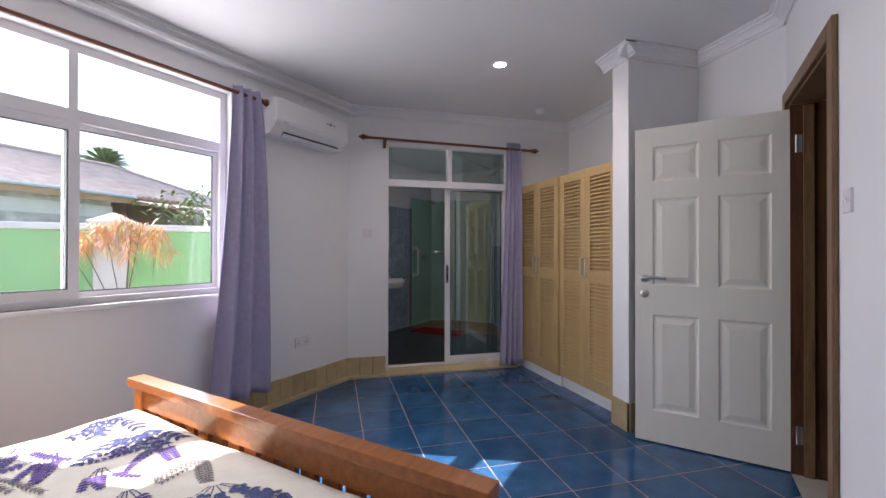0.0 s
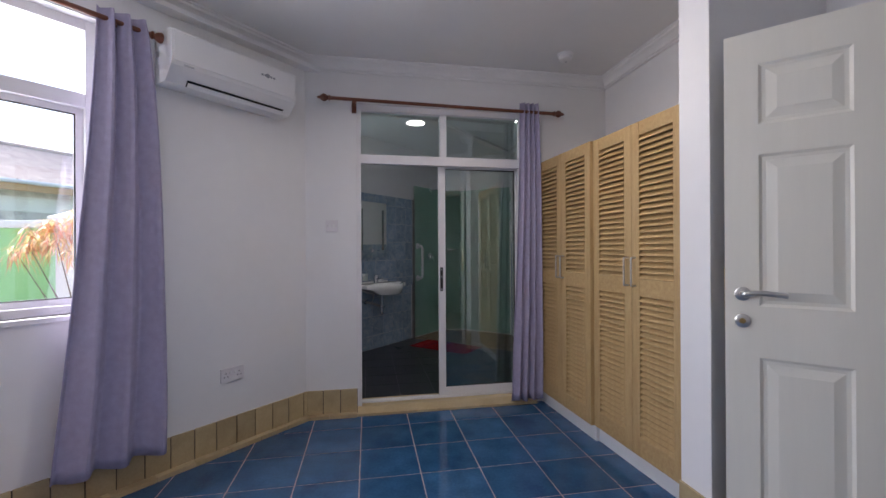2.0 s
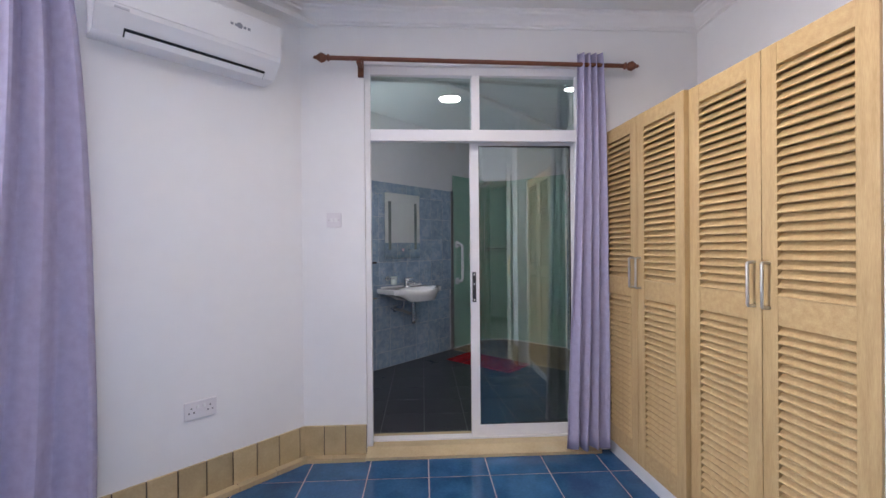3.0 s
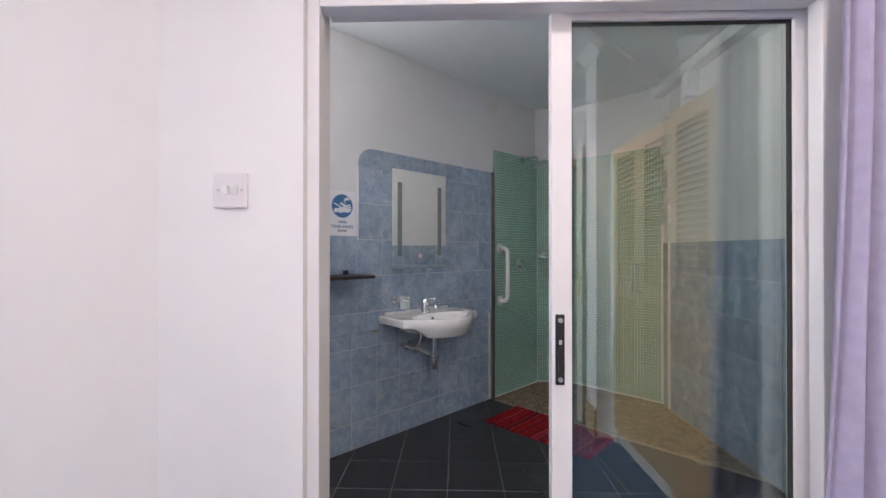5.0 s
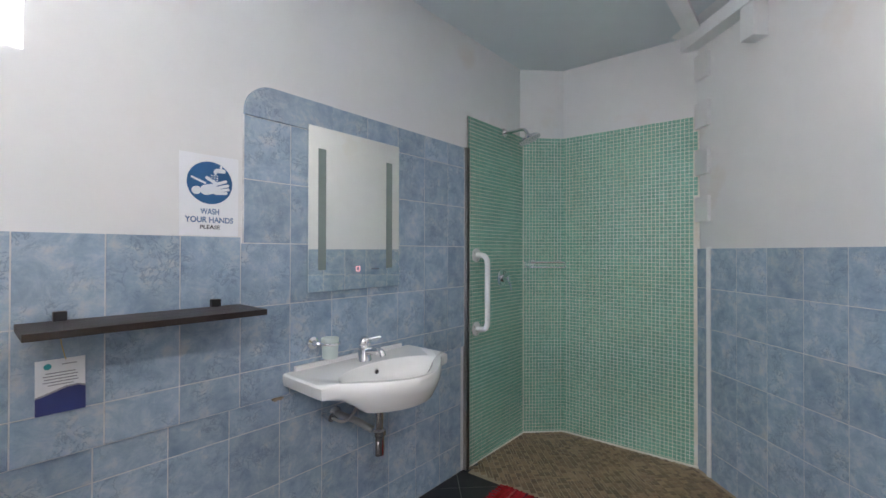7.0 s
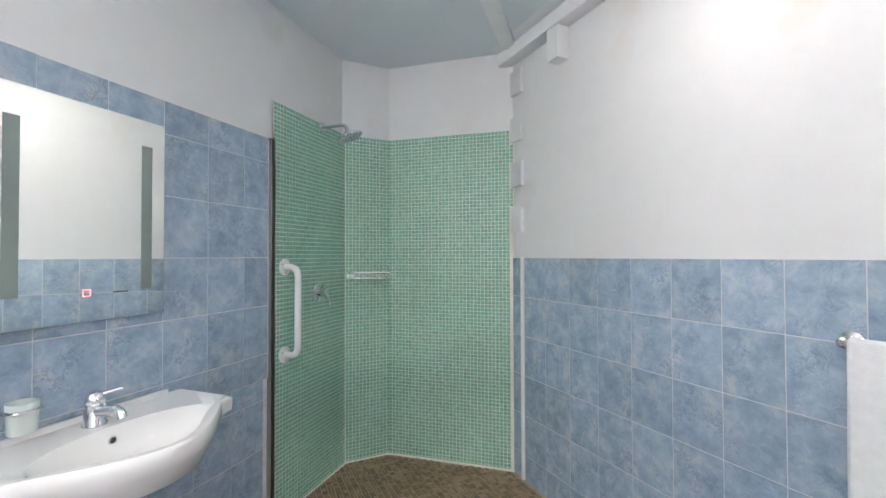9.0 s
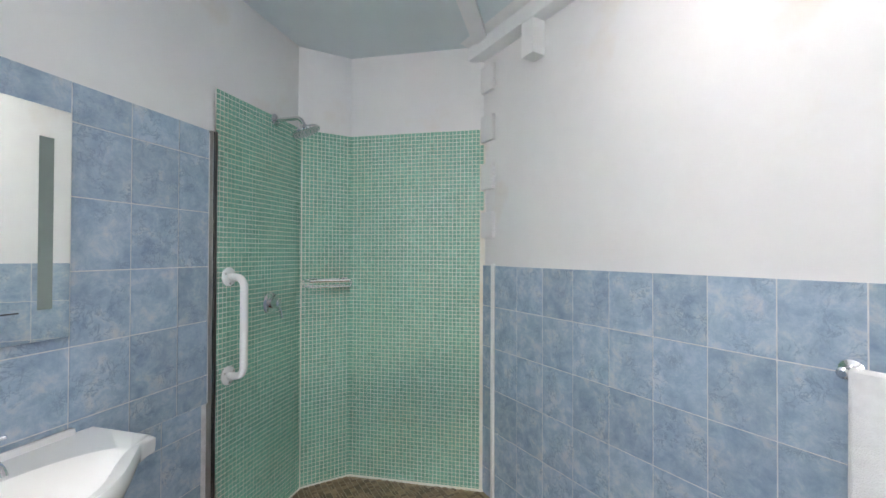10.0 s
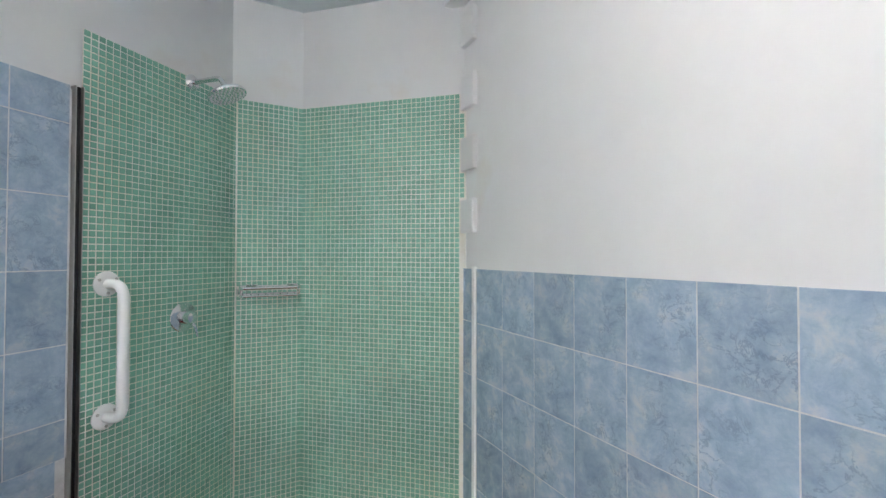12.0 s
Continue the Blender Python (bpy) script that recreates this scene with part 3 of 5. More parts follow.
def panel_leaf(w, z0, z1, th):
    """A moulded leaf with raised fields on both faces."""
    bm = bmesh.new()
    cols = [(0.105, w / 2 - 0.05), (w / 2 + 0.05, w - 0.105)]
    rows = [(0.215, 0.83), (1.02, 1.58), (1.69, 1.915)]
    xs = sorted({0, w, *[v for c in cols for v in c]})
    zs = sorted({z0, z1, *[v for r in rows for v in r]})
    for side in (1, -1):
        y = side * th / 2
        for xa, xb in zip(xs, xs[1:]):
            for za, zb in zip(zs, zs[1:]):
                field = (xa, xb) in cols and (za, zb) in rows
                rim = [(xa, za), (xb, za), (xb, zb), (xa, zb)]
                if not field:
                    bm.faces.new([bm.verts.new((x, y, z)) for x, z in rim])
                    continue
                loops = []
                for inset, depth in ((0, 0), (0.010, 0.007), (0.022, 0.008), (0.05, 0.002), (0.054, 0.001)):
                    loops.append([bm.verts.new((x + (inset if i in (0, 3) else -inset), y - side * depth, z + (inset if i < 2 else -inset))) for i, (x, z) in enumerate(rim)])
                for a, b in zip(loops, loops[1:]):
                    for i in range(4):
                        bm.faces.new((a[i], a[(i + 1) % 4], b[(i + 1) % 4], b[i]))
                bm.faces.new(loops[-1])
    for a, b in (((0, z0), (w, z0)), ((w, z0), (w, z1)), ((w, z1), (0, z1)), ((0, z1), (0, z0))):
        bm.faces.new([bm.verts.new(p) for p in ((a[0], -th / 2, a[1]), (b[0], -th / 2, b[1]), (b[0], th / 2, b[1]), (a[0], th / 2, a[1]))])
    bmesh.ops.remove_doubles(bm, verts=bm.verts, dist=0.0003)
    return bm


leaf2 = part("leaf", panel_leaf(DWID, 0.01, 2.038, 0.04), DOOR_PAINT, door)
hx = DWID - 0.055
for side in (1, -1):
    y = side * 0.02
    part("rose", lathe_bm([(0.0255, 0), (0.0255, side * 0.007), (0.021, side * 0.010)], "Y", 24, at=(hx, y, 1.064)), STEEL, leaf2, "brushed steel round rose", smooth=True)
    part("lever", tube_bm(bend([(hx, y, 1.064), (hx, y + side * 0.05, 1.064), (hx - 0.05, y + side * 0.053, 1.074), (hx - 0.13, y + side * 0.05, 1.066)], 0.018), 0.0095), STEEL, leaf2, "brushed steel lever handle", smooth=True)
    ky = part("keyhole_rose", lathe_bm([(0.0255, 0), (0.0255, side * 0.006), (0.021, side * 0.009)], "Y", 24, at=(hx, y, 0.963)), STEEL, leaf2, smooth=True)
    part("lock_cylinder", lathe_bm([(0.010, 0), (0.010, side * 0.013)], "Y", 16, at=(hx, y, 0.963)), BRASS, leaf2)
part("latch", box_bm((DWID - 0.001, -0.011, 0.93), (DWID + 0.002, 0.011, 1.16)), BRASS, leaf2)
for z in (0.22, 1.84):
    hg = part("hinge", box_bm((-0.03, 0.018, z - 0.05), (0.002, 0.0235, z + 0.05), 0.001), STEEL, door, "steel butt hinge")
    part("pin", lathe_bm([(0.006, z - 0.05), (0.006, z + 0.05)], "Z", 10, at=(-0.004, 0.025, 0)), STEEL, hg)
fr = thing("door_frame", D45, "brown hardwood door frame with moulded architrave", "door frame", kind="structure")
for x0, x1 in ((2.47, 2.51), (3.29, 3.33)):
    part("jamb", box_bm((x0, -0.165, 0), (x1, 0.002, 2.06), 0.003), DARK_WOOD, fr)
    part("stop", box_bm((x0 + (0.04 if x0 < 3 else -0.014), -0.10, 0), (x1 + (0.014 if x0 < 3 else -0.04), -0.055, 2.045), 0.002), FRAME_WOOD, fr)
part("head", box_bm((2.51, -0.165, 2.06), (3.29, 0.002, 2.10), 0.003), FRAME_WOOD, fr)
for x0, x1 in ((2.415, 2.485), (3.315, 3.385)):
    part("architrave", box_bm((x0, 0.0025, 0), (x1, 0.022, 2.145), 0.006), FRAME_WOOD, fr)
part("architrave", box_bm((2.485, 0.0025, 2.075), (3.315, 0.022, 2.145), 0.006), FRAME_WOOD, fr)
# dark hall beyond the door
hall = structure("hall_floor", box_bm((1.6, -1.6, -0.1), (3.6, -0.0, 0.001)), HALL_FLOOR, D45, "pale stone floor tiles")
bm = box_bm((1.5, -1.75, 0), (3.6, -1.6, CEIL))
box_bm((1.4, -1.6, 0), (1.5, -0.16, CEIL), bm=bm)
box_bm((3.42, -1.6, 0), (3.55, -0.16, CEIL), bm=bm)
structure("wall_hall", bm, PAINT, D45, "white painted hall wall")
structure("ceiling_hall", box_bm((1.4, -1.75, CEIL), (3.6, -0.16, CEIL + 0.08)), CEIL_PAINT, D45, "white painted hall ceiling")
hd = thing("hall_door", D45 @ pose(3.405, -0.25, 0, 0, 0, -90), "dark knotty hardwood door, closed", "door")
part("leaf", box_bm((0, -0.02, 0.005), (0.8, 0.012, 2.03), 0.003), DARK_WOOD, hd)
for x in (0.1, 0.45):
    for z0, z1 in ((0.2, 0.95), (1.1, 1.9)):
        part("panel", box_bm((x, -0.03, z0), (x + 0.25, -0.018, z1), 0.006), DARK_WOOD, hd)

# ---- bed ----
BED = pose(-0.694 / 1, 2.473, 0, 0, 0, -45)    # x along the footboard, y towards the sliding door
BL = 1.80
bed = thing("bed", BED, "honey-brown wooden bed with slatted footboard", "bed")
part("top_rail", box_bm((-0.02, -0.036, 0.612), (BL, 0.036, 0.65), 0.004), BED_WOOD, bed)
part("footboard_rail", box_bm((0.03, -0.018, 0.522), (BL - 0.05, 0.018, 0.612), 0.003), BED_WOOD, bed)
part("footboard_rail", box_bm((0.09, -0.016, 0.22), (BL - 0.11, 0.016, 0.36), 0.003), BED_WOOD, bed)
for x in (0.03, BL - 0.11):
    part("leg", box_bm((x, -0.03, 0), (x + 0.07, 0.03, 0.612), 0.004), BED_WOOD, bed)
n = 16
slat_bm = box_bm((0, -0.011, 0.36), (0.068, 0.011, 0.522), 0.002)
sm = mesh_of("slat", slat_bm, BED_WOOD)
for k in range(n):
    o = new("slat", sm)
    o.matrix_basis, o.parent = pose(0.12 + k * (BL - 0.31) / (n - 1), 0, 0), bed
for x in (0.06, BL - 0.09):
    part("side_rail", box_bm((x, -2.05, 0.24), (x + 0.03, -0.031, 0.38), 0.003), BED_WOOD, bed)
part("headboard", box_bm((0.0, -2.11, 0.0), (BL - 0.02, -2.055, 1.0), 0.008), BED_WOOD, bed)
part("slat_base", box_bm((0.092, -2.05, 0.28), (BL - 0.095, -0.04, 0.30)), BED_WOOD, bed)


SPREAD = material("cream printed cloth", (0.79, 0.74, 0.62), 0.85, vary=0.05, scale=12, bump=0.2, bump_scale=420, spec=0.1)
mat_ob = thing("mattress", BED, "thick mattress in a cream lavender-print cover on the bed", "mattress")


def mattress_z(x, y):
    u, v = (x - 0.10) / (BL - 0.20), (-0.03 - y) / 1.99
    edge = min(u, 1 - u, v * 1.1, 1 - v) * 2.0
    return 0.553 - 0.045 * math.exp(-max(edge, 0) * 30) + 0.014 * noise.noise((x * 2.2, y * 2.2, 0)) + 0.006 * noise.noise((x * 7, y * 7, 3))


mbm = bmesh.new()
NX, NY = 60, 66
grid = [[None] * (NY + 1) for _ in range(NX + 1)]
for i in range(NX + 1):
    for j in range(NY + 1):
        u, v = i / NX, j / NY
        x, y = 0.10 + u * (BL - 0.20), -0.03 - v * 1.99
        z = mattress_z(x, y)
        grid[i][j] = mbm.verts.new((x, y, z))
for i in range(NX):
    for j in range(NY):
        mbm.faces.new((grid[i][j], grid[i + 1][j], grid[i + 1][j + 1], grid[i][j + 1]))
rim = [grid[i][0] for i in range(NX + 1)] + [grid[NX][j] for j in range(1, NY + 1)] + [grid[i][NY] for i in range(NX - 1, -1, -1)] + [grid[0][j] for j in range(NY - 1, 0, -1)]
low = [mbm.verts.new((v.co.x, v.co.y, 0.302)) for v in rim]
for k in range(len(rim)):
    mbm.faces.new((rim[k], rim[(k + 1) % len(rim)], low[(k + 1) % len(rim)], low[k]))
mbm.faces.new(low)
cover = part("cover", mbm, SPREAD, mat_ob, smooth=True)
PRINT_BLUE = material("slate blue print", (0.11, 0.14, 0.27), 0.85, vary=0.2, scale=40, spec=0.1)
PRINT_NAVY = material("navy print", (0.07, 0.07, 0.20), 0.85, vary=0.2, scale=40, spec=0.1)
PRINT_PURPLE = material("lavender purple print", (0.19, 0.13, 0.36), 0.85, vary=0.25, scale=40, spec=0.1)
PRINT_GREY = material("grey print", (0.27, 0.25, 0.25), 0.85, vary=0.15, scale=40, spec=0.1)


def petal(bm, x, y, a, ln, w):
    """A printed leaf lying on the cloth."""
    c, q = math.cos(a), math.sin(a)
    ring = []
    for t, k in ((0, 0.1), (0.3, 1), (0.65, 0.85), (1, 0.05), (0.65, -0.85), (0.3, -1)):
        px, py = x + c * ln * t - q * w * k, y + q * ln * t + c * w * k
        if not (0.12 < px < BL - 0.12 and -1.98 < py < -0.075):
            return
        ring.append(bm.verts.new((px, py, mattress_z(px, py) + 0.0022)))
    bm.faces.new(ring)


def sprig(kind, bms, x, y, a, size, rg):
    stems = rg.randint(4, 6)
    for k in range(stems):
        b = a + (k - (stems - 1) / 2) * (0.24 if kind == "lavender" else 0.34) + rg.uniform(-0.06, 0.06)
        ln = size * rg.uniform(0.75, 1.1)
        curve = rg.uniform(-0.7, 0.7)
        px, py, n = x, y, int(ln / 0.017)
        for i in range(n):
            t = i / n
            bb = b + curve * t
            px, py = px + math.cos(bb) * ln / n, py + math.sin(bb) * ln / n
            petal(bms["navy" if kind != "grey" else "grey"], px, py, bb, ln / n * 1.15, 0.0022)
            if kind == "lavender" and t > 0.3:
                for sg in (-1, 1):
                    petal(bms["purple"], px, py, bb + sg * 0.75, 0.026 * (1.1 - 0.5 * t), 0.0055)
            elif kind == "leaf" and i % 2 == 0 and t > 0.15:
                for sg in (-1, 1):
                    petal(bms["navy" if k % 2 else "blue"], px, py, bb + sg * rg.uniform(0.5, 0.9), rg.uniform(0.035, 0.06), 0.008)
            elif kind == "bloom" and t > 0.25:
                for _ in range(2):
                    petal(bms["blue"], px + rg.uniform(-.014, .014), py + rg.uniform(-.014, .014), rg.uniform(0, 6.3), 0.026, 0.010)
            elif kind == "grey":
                for sg in (-1, 1):
                    petal(bms["grey"], px, py, bb + sg * 0.6, 0.024, 0.003)


rg = random.Random(21)
bms = {k: bmesh.new() for k in ("blue", "navy", "purple", "grey")}
kinds = ["leaf", "lavender", "bloom", "grey", "lavender", "leaf"]
k = 0
for i in range(8):
    for j in range(9):
        sprig(kinds[(i * 5 + j * 7 + (i * j) % 3) % 6], bms, 0.18 + i * 0.205 + rg.uniform(-.05, .05), -0.20 - j * 0.205 + rg.uniform(-.05, .05), -0.5 + rg.uniform(-0.5, 0.5), rg.uniform(0.17, 0.27), rg)
for key, m_ in (("blue", PRINT_BLUE), ("navy", PRINT_NAVY), ("purple", PRINT_PURPLE), ("grey", PRINT_GREY)):
    tagged(part("print", bms[key], m_, mat_ob, "printed lavender sprigs"), kind="stuff")

# ---- air conditioner ----
ac = thing("air_conditioner", WIN @ pose(2.365, 0, 2.14), "white split air conditioner with a dark outlet slot on the wall", "air conditioner")
AW = 0.75
prof = [(0.0, 0.0), (-0.12, 0.0), (-0.165, 0.045), (-0.192, 0.075), (-0.20, 0.10), (-0.20, 0.245), (-0.188, 0.262), (-0.165, 0.268), (0.0, 0.268)]
part("housing", loft_bm([[(x, y, z) for y, z in prof] for x in (0, AW)]), PLASTIC, ac, smooth=False)
part("outlet", loft_bm([[(x, -0.118, 0.0), (x, -0.146, 0.0255), (x, -0.149, 0.0255), (x, -0.121, -0.003)] for x in (0.1, AW - 0.06)]), BLACK, ac, "dark air outlet slot")
part("louvre", loft_bm([[(x, -0.121, -0.003), (x, -0.1405, 0.0155), (x, -0.147, 0.0125), (x, -0.128, -0.008)] for x in (0.105, AW - 0.065)]), PLASTIC, ac, "white air louvre")
part("front_panel", box_bm((0.012, -0.204, 0.095), (AW - 0.012, -0.1985, 0.25), 0.002), PLASTIC, ac)
part("display", box_bm((0.06, -0.2005, 0.079), (0.11, -0.1925, 0.086)), PLASTIC_GREY, ac)
for x in (0.50, 0.52, 0.54, 0.56, 0.58):
    part("logo_bar", box_bm((x, -0.2046, 0.178), (x + 0.014, -0.204, 0.190)), GREY_INK, ac)
part("logo_ring", lathe_bm([(0.014, -0.2046), (0.014, -0.204)], "Y", 20, at=(0.543, 0, 0.186)), GREY_INK, ac)

# ---- curtains and rods ----
def rod(m, length, brackets, name="curtain_rod"):
    r = thing(name, m, "red-brown turned wooden curtain rod with carved finials", "curtain rod", "curtain rods")
    part("pole", lathe_bm([(0.0125, 0), (0.0125, length)], "X", 16), ROD_WOOD, r, smooth=True)
    fin = [(0.0125, 0), (0.02, 0.006), (0.02, 0.012), (0.012, 0.018), (0.024, 0.034), (0.028, 0.05), (0.018, 0.068), (0.009, 0.078), (0.011, 0.084), (0.002, 0.096)]
    part("finial", lathe_bm([(a, length + b) for a, b in fin], "X", 16), ROD_WOOD, r, smooth=True)
    part("finial", lathe_bm([(a, -b) for a, b in fin], "X", 16), ROD_WOOD, r, smooth=True)
    for x in brackets:
        bm = box_bm((x - 0.017, 0.066, -0.075), (x + 0.017, 0.086, 0.02), 0.003)
        box_bm((x - 0.014, -0.012, -0.028), (x + 0.014, 0.068, -0.012), 0.003, bm=bm)
        part("bracket", bm, ROD_WOOD, r)
    return r


rod(pose(0.51, 4.314, 2.340, 0, 0.85, 0), 1.72, (0.165,))
rod(WIN @ pose(0.10, -0.086, 2.370), 2.21, (0.1, 2.05))


def curtain(name, m, w_top, w_bot, shift, h, folds, depth, label, seed=0, lean=0.0):
    """Hanging pleated cloth; x along the rod, z down from the top."""
    t = thing(name, m, label, "curtain", "curtains")
    bm = bmesh.new()
    NU, NV = folds * 14, 40
    rows = []
    for j in range(NV + 1):
        v = j / NV
        row = []
        for i in range(NU + 1):
            u = i / NU
            w = w_top + (w_bot - w_top) * v ** 0.8
            wob = noise.noise((u * 3.1 + seed, v * 1.7, seed)) * 0.9
            amp = depth * (0.75 + 0.35 * v) * (0.75 + 0.5 * noise.noise((u * 5 + seed, 0.3, 7)))
            x = u * w + shift * v ** 1.3 + 0.010 * noise.noise((u * 6, v * 3, seed + 2)) * v
            y = amp * math.sin(math.tau * folds * u + wob) + 0.25 * amp * math.sin(math.tau * folds * 2 * u + 2 * wob) + lean * v
            z = -h * v - (0.008 * math.sin(u * 17 + seed) * v)
            row.append(bm.verts.new((x, y, z)))
        rows.append(row)
    for a, b in zip(rows, rows[1:]):
        for i in range(NU):
            bm.faces.new((a[i], a[i + 1], b[i + 1], b[i]))
    c = part("cloth", bm, LILAC, t, smooth=True)
    s = c.modifiers.new("thickness", "SOLIDIFY")
    s.thickness = 0.004
    return t


curtain("curtain", pose(1.955, 4.314, 2.385), 0.15, 0.25, -0.075, 2.335, 4, 0.028, "lilac curtain drawn aside beside the sliding door", 1)
curtain("curtain", WIN @ pose(2.085, -0.086, 2.42), 0.20, 0.454, -0.18, 2.23, 3, 0.042, "lilac curtain drawn aside, hanging from the window rod", 5, -0.03)

# ---- small fixtures of the bedroom ----
def switch_plate(m, label, w=0.086, h=0.086, n=2):
    s = thing("light_switch", m, label, "light switch", "switches")
    part("plate", box_bm((-w / 2, 0, -h / 2), (w / 2, 0.009, h / 2), 0.003), PLATE, s)
    for k in range(n):
        x = (k - (n - 1) / 2) * 0.024
        part("rocker", loft_bm([[(x - 0.008, 0.008, z0), (x + 0.008, 0.008, z0), (x + 0.008, y, z0), (x - 0.008, y, z0)] for z0, y in ((-0.011, 0.011), (0.0, 0.0135), (0.011, 0.016))]), PLASTIC, s)
    for x in (-0.030, 0.030):
        part("screw", lathe_bm([(0.0035, 0.008), (0.0035, 0.0098)], "Y", 10, at=(x, 0, 0)), STEEL, s)
    return s


switch_plate(pose(0.508, 4.4, 1.415, 0, 0, 180), "white plastic double light switch on the wall")
switch_plate(D45 @ pose(2.30, 0.0, 1.42), "white plastic light switch beside the wooden door frame", n=1)
sock = thing("power_socket", WIN @ pose(2.782, 0, 0.462, 0, 0, 180), "white plastic double power socket low on the wall", "power socket")
part("plate", box_bm((-0.073, 0, -0.043), (0.073, 0.010, 0.043), 0.003), PLATE, sock)
for x in (-0.042, 0.042):
    for dx, dz in ((0, 0.012), (-0.011, -0.010), (0.011, -0.010)):
        part("pin_hole", box_bm((x + dx - 0.003, 0.0095, dz - 0.0035), (x + dx + 0.003, 0.0104, dz + 0.0035)), BLACK, sock)
    part("rocker", box_bm((x * 0.35 - 0.006, 0.009, 0.008), (x * 0.35 + 0.006, 0.014, 0.024), 0.002), PLASTIC, sock)
sd = thing("smoke_detector", pose(2.19, 4.02, CEIL), "white round smoke detector on the ceiling", "smoke detector")
part("base", lathe_bm([(0.052, -0.012), (0.056, -0.008), (0.056, 0)], "Z", 28), PLASTIC, sd, smooth=True)
part("cover", lathe_bm([(0.02, -0.048), (0.036, -0.046), (0.046, -0.036), (0.048, -0.012)], "Z", 28), PLASTIC, sd, smooth=True)
part("test_button", lathe_bm([(0.008, -0.051), (0.008, -0.047)], "Z", 12, at=(0.012, 0.012, 0)), PLASTIC_GREY, sd)


def ceiling_lamp(x, y, z, power, glow_mat=LAMP_GLOW, r=0.045, color=(1.0, 0.93, 0.82)):
    c = thing("downlight", pose(x, y, z), "round white recessed ceiling downlight, lit", "downlight", "downlights")
    part("ring", lathe_bm([(r * 0.9, -0.004), (r * 1.3, -0.006), (r * 1.35, -0.001), (r * 0.9, 0.0)], "Z", 28), TRIM_WHITE, c, smooth=True)
    part("lens", lathe_bm([(r * 0.92, -0.0045), (r * 0.92, -0.001)], "Z", 28), glow_mat, c, "bright lit lens")
    down_light("lamp_light", (x, y, z - 0.012), power, color)


ceiling_lamp(1.40, 3.16, CEIL, 2.4)
ceiling_lamp(2.29, 5.39, BATH_CEIL_Z, 0.15, glow("dimmer lit lamp", (1.0, 0.97, 0.92), 9.0), color=(1.0, 0.97, 0.92))
# cloth tassel on the end of the window rod
ta = thing("rod_tassel", WIN @ pose(2.40, -0.086, 2.325), "yellow-green tassel hanging from the rod end", "tassel")
part("cord", tube_bm([(0, 0, 0.05), (0.004, 0, 0.02), (0, 0, 0.0)], 0.0015, 6), BRASS, ta)
part("tassel", lathe_bm([(0.022, -0.06), (0.020, -0.045), (0.012, -0.02), (0.014, -0.008), (0.004, 0.0)], "Z", 12), material("olive yellow cloth", (0.42, 0.38, 0.08), 0.8), ta, smooth=True)

# ---- bathroom: structure ----
C1, C2, C3 = Vector((1.835, 7.297)), Vector((2.126, 7.297)), Vector((2.738, 6.757))
S_SHOWER = 5.822
BW = 0.25
bm = box_bm((3.30, 0, -0.1), (3.34, BW, 2.7))
BWX0, BWX1, BWZ0, BWZ1 = 3.34, 3.978, 1.82, 2.36
box_bm((BWX0, 0, -0.1), (BWX1, BW, BWZ0), bm=bm)
box_bm((BWX0, 0, BWZ1), (BWX1, BW, 2.7), bm=bm)
box_bm((BWX1, 0, -0.1), (6.47, BW, 2.7), bm=bm)
structure("wall_bath_west", bm, BATH_PAINT, BATH, "white painted bathroom wall")
# out-of-view end wall, with an opening made for the fill lamp
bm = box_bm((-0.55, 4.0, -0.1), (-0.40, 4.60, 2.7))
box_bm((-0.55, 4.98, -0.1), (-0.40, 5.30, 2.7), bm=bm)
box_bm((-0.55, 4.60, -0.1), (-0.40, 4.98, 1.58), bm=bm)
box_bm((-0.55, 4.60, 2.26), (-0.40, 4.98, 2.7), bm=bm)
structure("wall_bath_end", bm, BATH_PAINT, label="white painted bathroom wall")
structure("wall_bath_near", box_bm((-0.40, 4.55, -0.1), (0.30, 4.60, 2.7)), BATH_PAINT, label="white painted bathroom wall")
structure("wall_bath_corner", box_bm((1.75, 7.297, -0.1), (2.20, 7.50, 2.7)), BATH_PAINT, label="white painted shower wall")
d3 = C3 - C2
SH3 = pose(C2.x, C2.y, 0, 0, 0, math.degrees(math.atan2(d3.y, d3.x)))   # x along the wall, y away from the room
structure("wall_shower", box_bm((-0.02, 0, -0.1), (d3.length + 0.1, 0.2, 2.7)), BATH_PAINT, SH3, "white painted shower wall")
structure("wall_bath_east", box_bm((2.738, 4.5, -0.1), (2.93, 6.85, 2.7)), BATH_PAINT, label="white painted bathroom wall")
structure("ceiling_bath", prism_bm([(-0.6, 4.5), (2.95, 4.5), (2.95, 6.95), (2.2, 7.55), (1.6, 7.55), (-0.6, 5.4)], BATH_CEIL_Z, BATH_CEIL_Z + 0.1), BATH_CEIL, label="pale blue-grey painted ceiling")
bfloor = structure("floor_bath", prism_bm([(-0.6, 4.61), (2.95, 4.61), (2.95, 6.95), (2.2, 7.55), (1.6, 7.55), (-0.6, 5.4)], -0.1, BATH_Z - 0.0015), BLACK_GROUT, label="charcoal floor tiles with grey grout")

